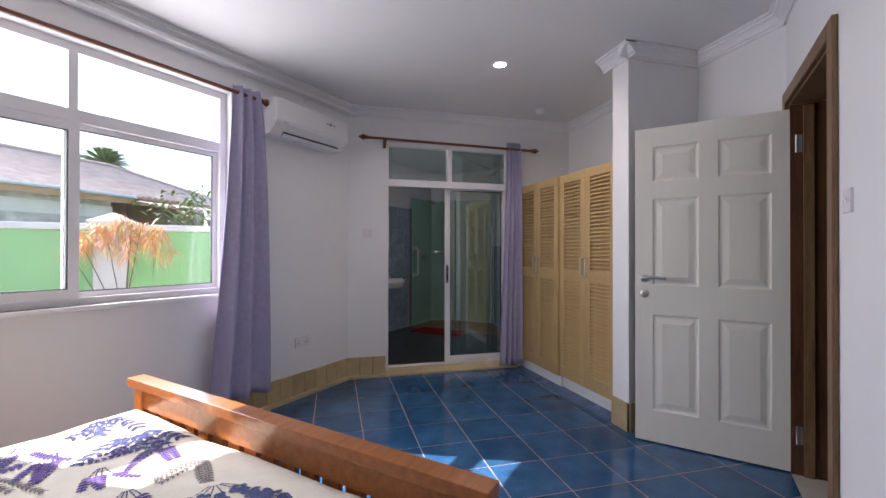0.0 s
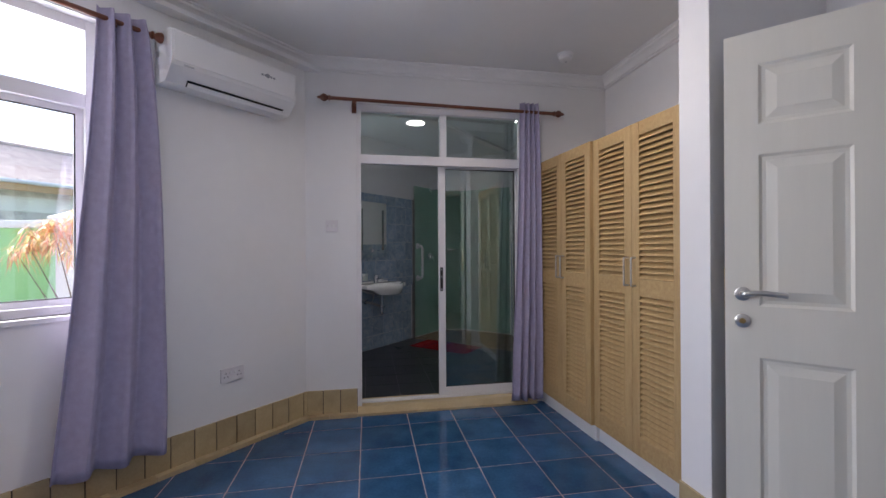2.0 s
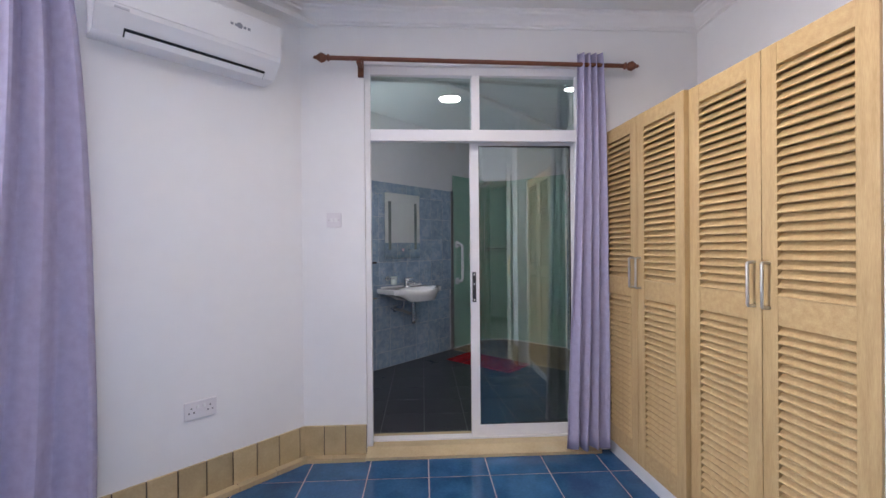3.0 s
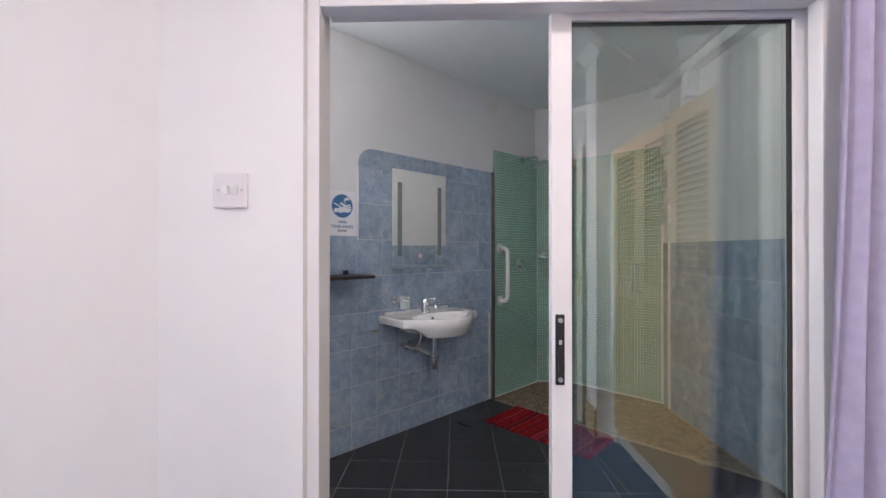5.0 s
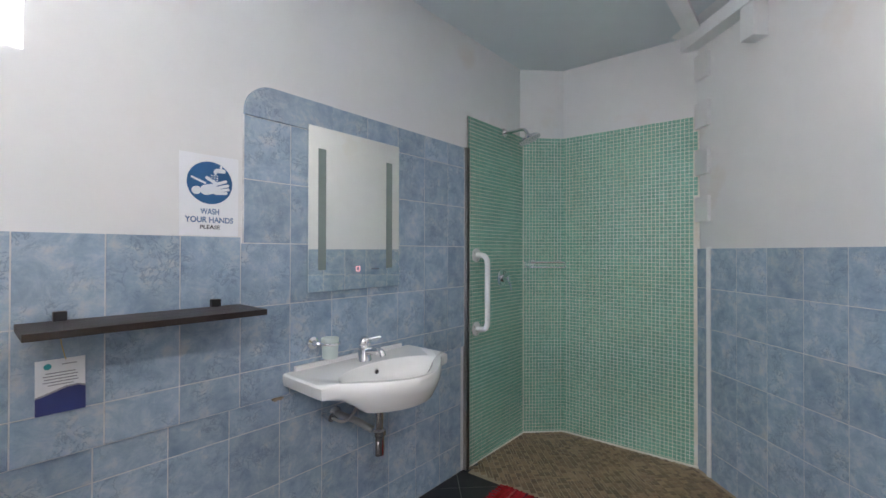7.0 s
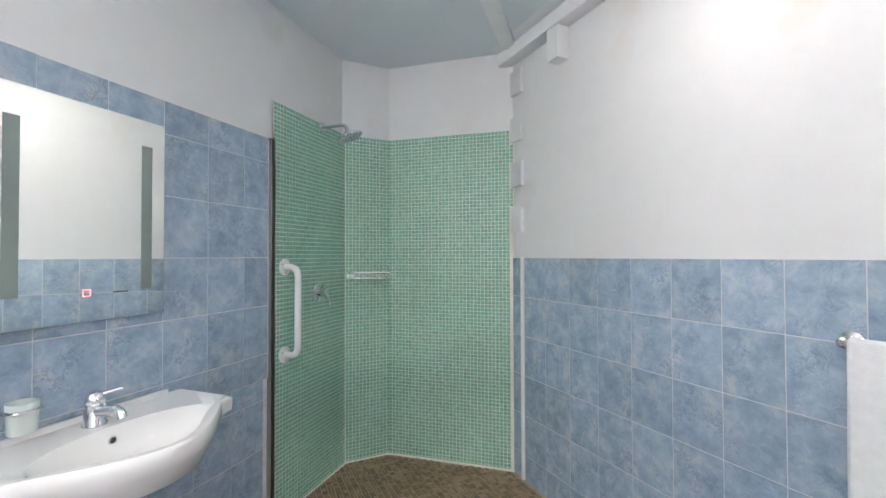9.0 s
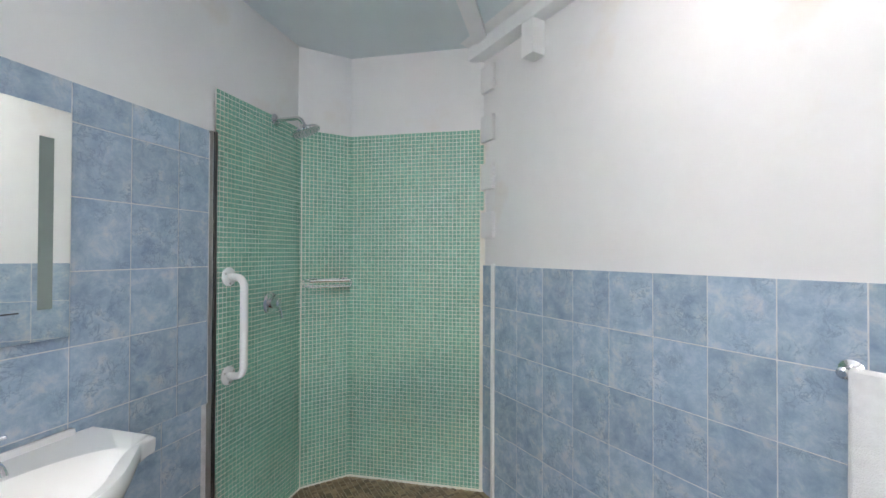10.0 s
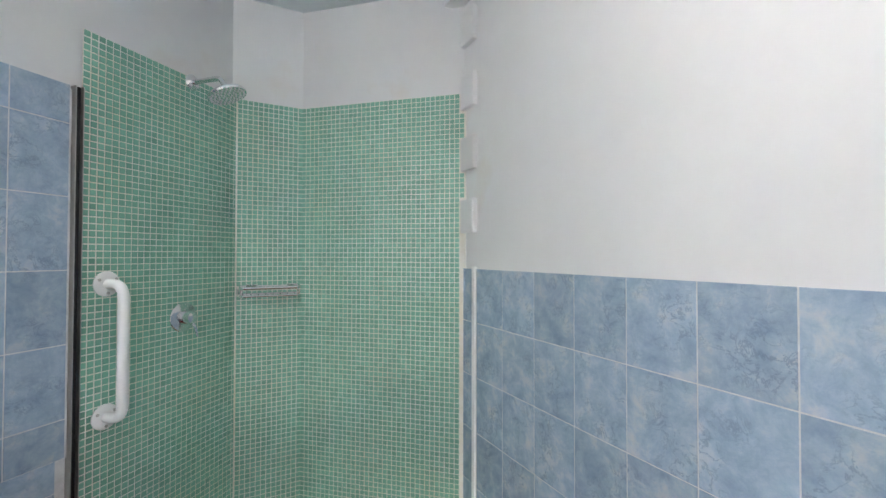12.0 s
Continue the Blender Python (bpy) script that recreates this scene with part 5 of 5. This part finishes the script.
window_light("window_light", WIN @ Vector((1.245, 0.17, 1.66)), WIN @ Vector((1.245, -2, 1.5)), 1.65, 1.35, 17.0, (0.95, 0.965, 1.0))
window_light("bath_window_light", BATH @ Vector((3.66, 0.10, 2.09)), BATH @ Vector((3.9, -1.4, 3.2)), 0.55, 0.46, 1.5, (1.0, 0.98, 0.95))
# fill lamp at the added end-wall opening, brightens the shower and east wall
window_light("fill_window_light", (-0.412, 4.79, 1.92), (0.9, 5.4, 3.0), 0.36, 0.62, 0.25, (1.0, 0.98, 0.95))

# ---- outdoors ----
structure("ground", prism_bm([(-400, -400), (400, -400), (400, 400), (-400, 400)], -0.4, -0.2), GROUND, label="sandy ground")
FEN = pose(-4.26, 7.33, -0.2, 0, 0, 10.8)
fence = thing("boundary_wall", FEN, "green boundary wall with white coping and pillars", "garden wall")
part("panel", box_bm((-12, 0, 0), (1.05, 0.14, 1.74), 0.01), GREEN_WALL, fence, "bright green painted wall panel")
part("panel", box_bm((1.45, 0, 0), (16, 0.14, 1.74), 0.01), GREEN_WALL, fence, "bright green painted wall panel")
part("coping", box_bm((-12, -0.05, 1.74), (1.05, 0.19, 1.84), 0.02), WHITE_WALL, fence, "white coping")
part("coping", box_bm((1.45, -0.05, 1.74), (16, 0.19, 1.84), 0.02), WHITE_WALL, fence, "white coping")
part("pillar", box_bm((1.05, -0.14, 0), (1.45, 0.28, 1.83), 0.01), WHITE_WALL, fence, "white pillar")
part("pillar_cap", loft_bm([[(0.99, -0.2, 1.83), (1.51, -0.2, 1.83), (1.51, 0.34, 1.83), (0.99, 0.34, 1.83)], [(0.99, -0.2, 1.88), (1.51, -0.2, 1.88), (1.51, 0.34, 1.88), (0.99, 0.34, 1.88)], [(1.23, 0.05, 2.01), (1.27, 0.05, 2.01), (1.27, 0.09, 2.01), (1.23, 0.09, 2.01)]]), WHITE_WALL, fence, "white pyramid cap")


def leaf_clump(bm, centre, spread, count, length, rng, droop=0.5, width=0.012):
    for _ in range(count):
        a, e = rng.uniform(0, math.tau), rng.uniform(-0.2, 1.0)
        d = Vector((math.cos(a) * math.cos(e), math.sin(a) * math.cos(e), math.sin(e)))
        p = Vector(centre) + Vector((rng.uniform(-1, 1), rng.uniform(-1, 1), rng.uniform(-1, 1))) * spread
        ln = length * rng.uniform(0.6, 1.2)
        side = d.cross(Vector((0, 0, 1)))
        side = side.normalized() * width if side.length > 0.01 else Vector((width, 0, 0))
        pts = [p + d * ln * t - Vector((0, 0, droop * ln * t * t)) for t in (0, 0.4, 0.75, 1)]
        vs = [(bm.verts.new(q - side * w), bm.verts.new(q + side * w)) for q, w in zip(pts, (0.5, 1, 0.8, 0.1))]
        for (a0, a1), (b0, b1) in zip(vs, vs[1:]):
            bm.faces.new((a0, a1, b1, b0))


rng = random.Random(11)
shr = thing("croton_shrub", pose(-2.55, 6.75, -0.2), "orange and yellow leafy garden shrub by the wall", "shrub")
bm = bmesh.new()
tips = []
for k in range(26):
    a = k * 2.4
    r = 0.56 * math.sqrt((k + 0.5) / 26)
    tip = Vector((r * math.cos(a) * 1.1, r * math.sin(a) * 0.6, 1.80 - 0.95 * r * r + rng.uniform(-0.10, 0.10)))
    tips.append(tip)
    if k % 5 == 0:
        tube_bm([(0.05 * math.cos(a), 0.05 * math.sin(a), 0), tip * 0.45 + Vector((0.03 * math.sin(k), 0.02, 0.15)), tip], [0.011, 0.008, 0.004], 7, bm)
part("stem", bm, BARK, shr)
bm = bmesh.new()
for tip in tips:
    leaf_clump(bm, tip, 0.05, 44, 0.15, rng, 0.7, 0.0062)
    leaf_clump(bm, tip - Vector((0, 0, 0.05)), 0.05, 26, 0.16, rng, 1.5, 0.0055)
part("crown", bm, LEAF_ORANGE, shr)

house = thing("neighbour_house", pose(-5.6, 13.3, -0.2, 0, 0, 59), "old house with weathered corrugated roof and stained walls", "house")
part("wall", box_bm((-11, 0, 0), (0, 5, 2.85), 0.02), OLD_WALL, house, "weathered grey rendered wall")
part("wall_band", box_bm((-11, -0.03, 2.3), (0.03, -0.002, 2.62), 0.01), WHITE_WALL, house, "pale painted wall band")
part("eaves_board", box_bm((-11.2, -0.47, 2.70), (0.3, -0.43, 2.86), 0.01), wood("sun-bleached eaves timber", (0.50, 0.33, 0.19), (0.34, 0.21, 0.11), 0.7, (0.7, 8, 8), 4), house, "sun-bleached brown eaves board")
part("gutter", tube_bm([(-11.3, -0.53, 2.885), (0.3, -0.53, 2.885)], 0.045, 8), PLASTIC_GREY, house, "grey gutter")


def corrugated(x0, x1, y0, z0, y1, z1, pitch=0.18, amp=0.024, taper=0.0):
    bm = bmesh.new()
    n = int((x1 - x0) / pitch * 6)
    rings = []
    for t in (0, 0.34, 0.35, 0.68, 0.69, 1):
        lift = 0.03 if t in (0.35, 0.69) else 0.0
        rings.append([(x0 + (x1 - x0) * i / n - taper * t * i / n, y0 + (y1 - y0) * t, z0 + (z1 - z0) * t + amp * math.sin(math.tau * (x1 - x0) * i / n / pitch) - lift) for i in range(n + 1)])
    loft_bm(rings, cap=False, closed=False, bm=bm)
    return bm


r = part("roof", corrugated(-11.4, 4.2, -0.5, 2.93, 2.4, 4.15, taper=2.6), OLD_ROOF, house, "weathered corrugated roofing sheets")
r.modifiers.new("thickness", "SOLIDIFY").thickness = 0.012
part("hip", loft_bm([[(4.2, -0.5, 2.93), (4.2, 5.3, 2.93), (1.6, 2.4, 4.15)], [(4.2, -0.5, 2.91), (4.2, 5.3, 2.91), (1.6, 2.4, 4.13)]]), OLD_ROOF, house)
part("ridge", tube_bm([(-11.4, 2.4, 4.17), (1.6, 2.4, 4.17), (4.2, -0.5, 2.95)], 0.07, 8), OLD_ROOF, house, "ridge capping")
lt = part("lean_to_roof", corrugated(0.2, 2.8, -1.3, 2.66, 0.4, 2.95), OLD_ROOF, house, "corrugated lean-to roof")
lt.modifiers.new("thickness", "SOLIDIFY").thickness = 0.012
part("lean_to_wall", box_bm((0.04, 0.9, 0), (3.9, 1.0, 2.85), 0.01), BARK, house, "dark timber lean-to wall")
mast = thing("antenna_mast", pose(-5.97, 16.3, -0.2), "thin metal antenna mast behind the roof", "mast")
part("pole", tube_bm([(0, 0, 0), (0, 0, 5.1)], 0.02, 6), STEEL, mast)

palm = thing("palm_tree", pose(-12.3, 27.5, -0.2), "green palm tree behind the old house", "palm tree")
part("trunk", tube_bm([(0, 0, 0), (0.2, 0, 2.5), (0.1, 0, 4.8), (0.15, 0, 6.25)], [0.22, 0.17, 0.15, 0.14], 10), BARK, palm)
bm = bmesh.new()
for k in range(84):
    a, e = k * 2.4, 0.05 + 1.4 * (k % 9) / 9
    d = Vector((math.cos(a) * math.cos(e), math.sin(a) * math.cos(e), math.sin(e)))
    side = Vector((-math.sin(a), math.cos(a), 0))
    prev = None
    for i in range(16):
        t = i / 15
        p = Vector((0.15, 0, 6.25)) + d * 1.4 * t - Vector((0, 0, 0.5 * t * t))
        for sgn in (-1, 1):
            q = p + side * sgn * 0.3 * (1 - 0.6 * t) + d * 0.14 - Vector((0, 0, 0.09))
            v = [bm.verts.new(x) for x in (p - d * 0.05, p + d * 0.05, q)]
            bm.faces.new(v)
part("crown", bm, LEAF_GREEN, palm)

bush = thing("leafy_tree", pose(-2.75, 11.5, -0.2), "green leafy tree beside the old house", "tree")
bm = tube_bm([(0, 0, 0), (0.1, 0, 1.2), (0.0, 0, 2.2)], [0.1, 0.07, 0.04], 8)
for k in range(6):
    a = k * 1.1
    tube_bm([(0.05, 0, 1.4), (0.5 * math.cos(a), 0.5 * math.sin(a), 2.0), (1.1 * math.cos(a), 0.9 * math.sin(a), 2.4)], [0.04, 0.025, 0.01], 6, bm)
part("trunk", bm, BARK, bush)
bm = bmesh.new()
for k in range(60):
    a, r = rng.uniform(0, math.tau), rng.uniform(0.2, 1.35)
    leaf_clump(bm, (r * math.cos(a), r * math.sin(a), rng.uniform(1.7, 2.9) - 0.25 * r), 0.2, 16, 0.22, rng, 0.5, 0.03)
part("crown", bm, LEAF_GREEN, bush)

# ---- floor and wall tiles ----
pieces("tile", slab, BLUE_FLOOR, floor, floor_spots)
TB = 0.287
slab = box_bm((0.002, 0.002, -0.02), (TB - 0.002, TB - 0.002, 0.0), 0.0012)


def mosaic_side(x, y):
    """Signed distance past the edge of the shower's mosaic floor."""
    ex, ey = 2.738 - 1.385, 5.61 - 6.80
    return ((x - 1.385) * ey - (y - 6.80) * ex) / math.hypot(ex, ey)


spots = []
for i in range(-6, 7):
    for j in range(-6, 5):
        x, y = 1.031 + i * TB, 6.08 + j * TB
        cx, cy = x + TB / 2, y + TB / 2
        if cy > 4.6 and cx < 2.8 and cy - cx < 5.65 and mosaic_side(cx, cy) > -0.16 and cx > -0.5:
            spots.append(pose(x, y, BATH_Z))
pieces("tile", slab, BLACK_TILE, bfloor, spots)
# the cut row along the threshold
cut = box_bm((0.002, 0.0, -0.02), (TB - 0.002, 4.645 - 4.613 - 0.002, 0.0), 0.0012)
pieces("tile", cut, BLACK_TILE, bfloor, [pose(1.031 + i * TB, 4.613, BATH_Z) for i in range(-4, 6)])

# shower floor: small brown stone pieces
sfloor = structure("shower_floor", prism_bm([(1.385, 6.80), (2.738, 5.61), (2.738, 6.757), (2.126, 7.297), (1.835, 7.297)], BATH_Z - 0.004, BATH_Z + 0.004), BROWN_GROUT, label="brown stone mosaic shower floor")
rng = random.Random(3)
verts, faces = [], []


def add_block(verts, faces, o, u, v, w, a0, a1, b0, b1, h, ch=0.0015):
    """A small proud piece with a chamfered rim on the plane o + a u + b v."""
    k = len(verts)
    for hh, c in ((0.0, 0.0), (h, ch)):
        for a, b in ((a0 + c, b0 + c), (a1 - c, b0 + c), (a1 - c, b1 - c), (a0 + c, b1 - c)):
            verts.append(o + u * a + v * b + w * hh)
    faces.append((k + 4, k + 5, k + 6, k + 7))
    for i in range(4):
        j = (i + 1) % 4
        faces.append((k + i, k + j, k + 4 + j, k + 4 + i))


UX, UY, UZ = Vector((1, 0, 0)), Vector((0, 1, 0)), Vector((0, 0, 1))
P = 0.033
base = Vector((0, 0, BATH_Z + 0.004))
for i in range(40, 84):
    for j in range(168, 224):
        x, y = i * P, j * P
        if mosaic_side(x, y) > -0.004 or mosaic_side(x + P, y + P) > -0.004 or x + P > 2.738 or y + P > 7.297 or y + P / 2 - x - P / 2 > 5.445:
            continue
        if (x + P - C2.x) * d3.y - (y + P - C2.y) * d3.x < 0.0:
            continue
        split = rng.random()
        if split < 0.3:
            add_block(verts, faces, base, UX, UY, UZ, x + 0.0017, x + P / 2 - 0.0017, y + 0.0017, y + P - 0.0017, 0.003)
            add_block(verts, faces, base, UX, UY, UZ, x + P / 2 + 0.0017, x + P - 0.0017, y + 0.0017, y + P - 0.0017, 0.003)
        elif split < 0.6:
            add_block(verts, faces, base, UX, UY, UZ, x + 0.0017, x + P - 0.0017, y + 0.0017, y + P / 2 - 0.0017, 0.003)
            add_block(verts, faces, base, UX, UY, UZ, x + 0.0017, x + P - 0.0017, y + P / 2 + 0.0017, y + P - 0.0017, 0.003)
        else:
            add_block(verts, faces, base, UX, UY, UZ, x + 0.0017, x + P - 0.0017, y + 0.0017, y + P - 0.0017, 0.003)


def joined(name, verts, faces, mat, parent):
    me = bpy.data.meshes.new(name)
    me.from_pydata(verts, [], faces)
    me.materials.append(mat)
    me.update()
    ob = new(name, me)
    ob.parent = parent
    return tagged(ob, kind="stuff")


joined("mosaic_pieces", verts, faces, BROWN_MOSAIC, sfloor)


def mosaic_wall(name, a, b, z0, z1, seed, ragged=False):
    """Green mosaic on the stretch of wall from a to b, seen from its left."""
    a, b = Vector((*a, 0)), Vector((*b, 0))
    d = b - a
    u = d.normalized()
    w = Vector((u.y, -u.x, 0))
    ang = math.degrees(math.atan2(d.y, d.x))
    back = structure(name, box_bm((0, -0.004, z0), (d.length, 0.0, z1)), MOSAIC_GROUT, pose(a.x, a.y, 0, 0, 0, ang), "green glass mosaic shower wall with stained grout")
    P = 0.0222
    rg = random.Random(seed)
    n, m = int(d.length / P), int((z1 - z0) / P)
    pu, pz = d.length / n, (z1 - z0) / m
    verts, faces = [], []
    X, Y, Z = UX, Vector((0, -1, 0)), UZ
    o = Vector((0, -0.004, z0))
    piece = None
    for i in range(n):
        sheet = 0.0015 * math.sin(i // 13 * 2.1)
        for j in range(m):
            zc = z0 + (j + 0.5) * pz
            if ragged and i == n - 1 and not (1.635 < zc < 1.745 or 1.905 < zc < 2.015):
                continue
            jit = rg.uniform(-0.0005, 0.0005)
            if seed == 1 and i < 3:
                if piece is None:
                    pv, pf = [], []
                    add_block(pv, pf, Vector((0, 0, 0)), X, Z, Y, 0.0020, pu - 0.0020, 0.0020, pz - 0.0020, 0.0013, 0.0006)
                    piece = bpy.data.meshes.new("mosaic_tile")
                    piece.from_pydata(pv, [], pf)
                    piece.materials.append(GREEN_PIECE)
                q = new("mosaic_tile", piece)
                q.matrix_basis, q.parent = Matrix.Translation(o + X * (i * pu) + Z * (j * pz)), back
                continue
            add_block(verts, faces, o, X, Z, Y, i * pu + 0.0015 + jit, (i + 1) * pu - 0.0015 + jit, j * pz + 0.0015 + sheet * 0.3, (j + 1) * pz - 0.0015 + sheet * 0.3, 0.0013 + rg.uniform(-0.0003, 0.0004), 0.0006)
    joined("mosaic_pieces", verts, faces, GREEN_MOSAIC, back)


GS = BATH @ Vector((S_SHOWER, -0.013, 0))
seal = structure("shower_sealant", tube_bm([(GS.x, GS.y, BATH_Z + 0.006), (C1.x, C1.y - 0.006, BATH_Z + 0.006), (C2.x, C2.y - 0.006, BATH_Z + 0.006), (C3.x - 0.006, C3.y - 0.006, BATH_Z + 0.006)], 0.0085, 8), MOSAIC_GROUT, label="white sealant bead round the shower floor")
for c, r in ((C1, 0.005), (C3, 0.005)):
    part("corner_bead", tube_bm([(c.x - 0.002, c.y - 0.008, BATH_Z + 0.008), (c.x - 0.002, c.y - 0.008, 2.10)], r, 8), MOSAIC_GROUT, seal)
mosaic_wall("shower_mosaic", (GS.x, GS.y), C1, BATH_Z, 2.105, 1)
mosaic_wall("shower_mosaic", C1, C2, BATH_Z, 2.105, 2)
mosaic_wall("shower_mosaic", C2, C3, BATH_Z, 2.105, 3, ragged=True)


def wall_tiles(name, m, cols, rows, depth, keep, grout_rects, label):
    """Tiles between the joints cols and rows on a wall: x along it, y away from the room."""
    bm = bmesh.new()
    for x0, z0, x1, z1 in grout_rects:
        box_bm((x0, -depth, z0), (x1, 0.001, z1), bm=bm)
    back = structure(name, bm, WALL_GROUT, m, label)
    g = 0.0017
    for xa, xb in zip(cols, cols[1:]):
        for za, zb in zip(rows, rows[1:]):
            k = keep(xa, xb, za, zb)
            if k:
                xa2, xb2, za2, zb2 = k
                part("tile", box_bm((xa2 + g, -depth - 0.0015, za2 + g), (xb2 - g, -depth + 0.002, zb2 - g), 0.0008), BLUE_TILE, back)


PX, PZ = 0.1875, 0.2285
cols = [4.708 + k * PX for k in range(-7, 6)] + [S_SHOWER - 0.03]
rows = [0.757, 0.877, 1.105, 1.334, 1.562, 1.790, 1.912]


def keep_up(xa, xb, za, zb):
    xa, xb = max(xa, 3.33), min(xb, S_SHOWER - 0.027)
    if zb <= 1.36:
        return (xa, xb, za, 1.355 if zb == 1.334 and xb < 4.53 else zb)
    if xb <= 4.54 or (zb > 1.8 and xa < 4.6):
        return None
    return (max(xa, 4.53), xb, za, zb)


def corner_tile():
    """The rounded tile at the top of the raised tiling, and its white rim."""
    x0, x1, z0, z1, r = 4.532, 4.708 + PX - 0.002, 1.792, 1.910, 0.10
    arc = [(x0 + r - r * math.cos(a), z1 - r + r * math.sin(a)) for a in [math.pi / 2 * k / 10 for k in range(11)]]
    ring = [(x1, z1), (x1, z0), (x0, z0)] + arc
    bm = loft_bm([[(x, y, z) for x, z in ring] for y in (-0.002, -UP - 0.001)])
    return bm


wall_tiles("tiling_upper", BATH, cols, rows, UP - 0.004, keep_up, [(3.33, 0.757, 4.522, 1.353), (4.522, 0.757, S_SHOWER - 0.025, 1.334), (4.53, 1.334, S_SHOWER - 0.025, 1.79), (4.708 + PX, 1.79, S_SHOWER - 0.025, 1.90)], "mottled blue wall tiles with pale joints")
structure("tile_corner", corner_tile(), BLUE_TILE, BATH, "rounded mottled blue tile")
lowrows = [BATH_Z, 0.20, 0.428, 0.657, 0.756]
wall_tiles("tiling_lower", BATH, [4.672 + k * 0.1835 for k in range(-7, 7)], lowrows, 0.002, lambda xa, xb, za, zb: (max(xa, 3.33), min(xb, S_SHOWER - 0.027), za, zb) if xa < S_SHOWER - 0.06 else None, [(3.33, BATH_Z, S_SHOWER - 0.025, 0.756)], "mottled blue wall tiles with pale joints")
# east wall: its frame has x along -y
EAST = pose(2.738, 6.757, 0, 0, 0, -90)
erows = [BATH_Z, 0.190, 0.4175, 0.645, 0.8725, 1.0995, 1.327]
ecols = [0.097 + 0.0185 + k * 0.185 for k in range(12)]
wall_tiles("tiling_east", EAST, ecols, erows, 0.008, lambda xa, xb, za, zb: (xa, xb, za, zb), [(0.097, BATH_Z, 2.15, 1.325)], "mottled blue wall tiles with pale joints")
wall_tiles("tiling_strip", EAST, [0.0, 0.085], erows, 0.006, lambda xa, xb, za, zb: (xa, xb, za, zb), [(0.0, BATH_Z, 0.085, 1.325)], "narrow mottled blue wall tiles")
structure("tile_trim", box_bm((0.086, -0.016, BATH_Z), (0.108, 0.0, 1.335), 0.003), TRIM_WHITE, EAST, "white tile edge strip")

for s0, z0, w in ((4.66, 0.752, 0.022), (3.72, 0.750, 0.03)):
    o = thing("broken_tile_edge", on_wall(s0, z0, -0.004), "brown chipped gap under the raised tiles", "tile chip", "tile chips")
    part("chip", loft_bm([[(x, 0.0, -0.009 * k), (x, 0.0135, -0.006 * k), (x, 0.0135, 0.006 * k), (x, 0.0, 0.004 * k)] for x, k in ((-w, 0.15), (-w * 0.4, 1.0), (w * 0.2, 0.7), (w * 0.5, 1.1), (w, 0.1))]), BROWN_GROUT, o)
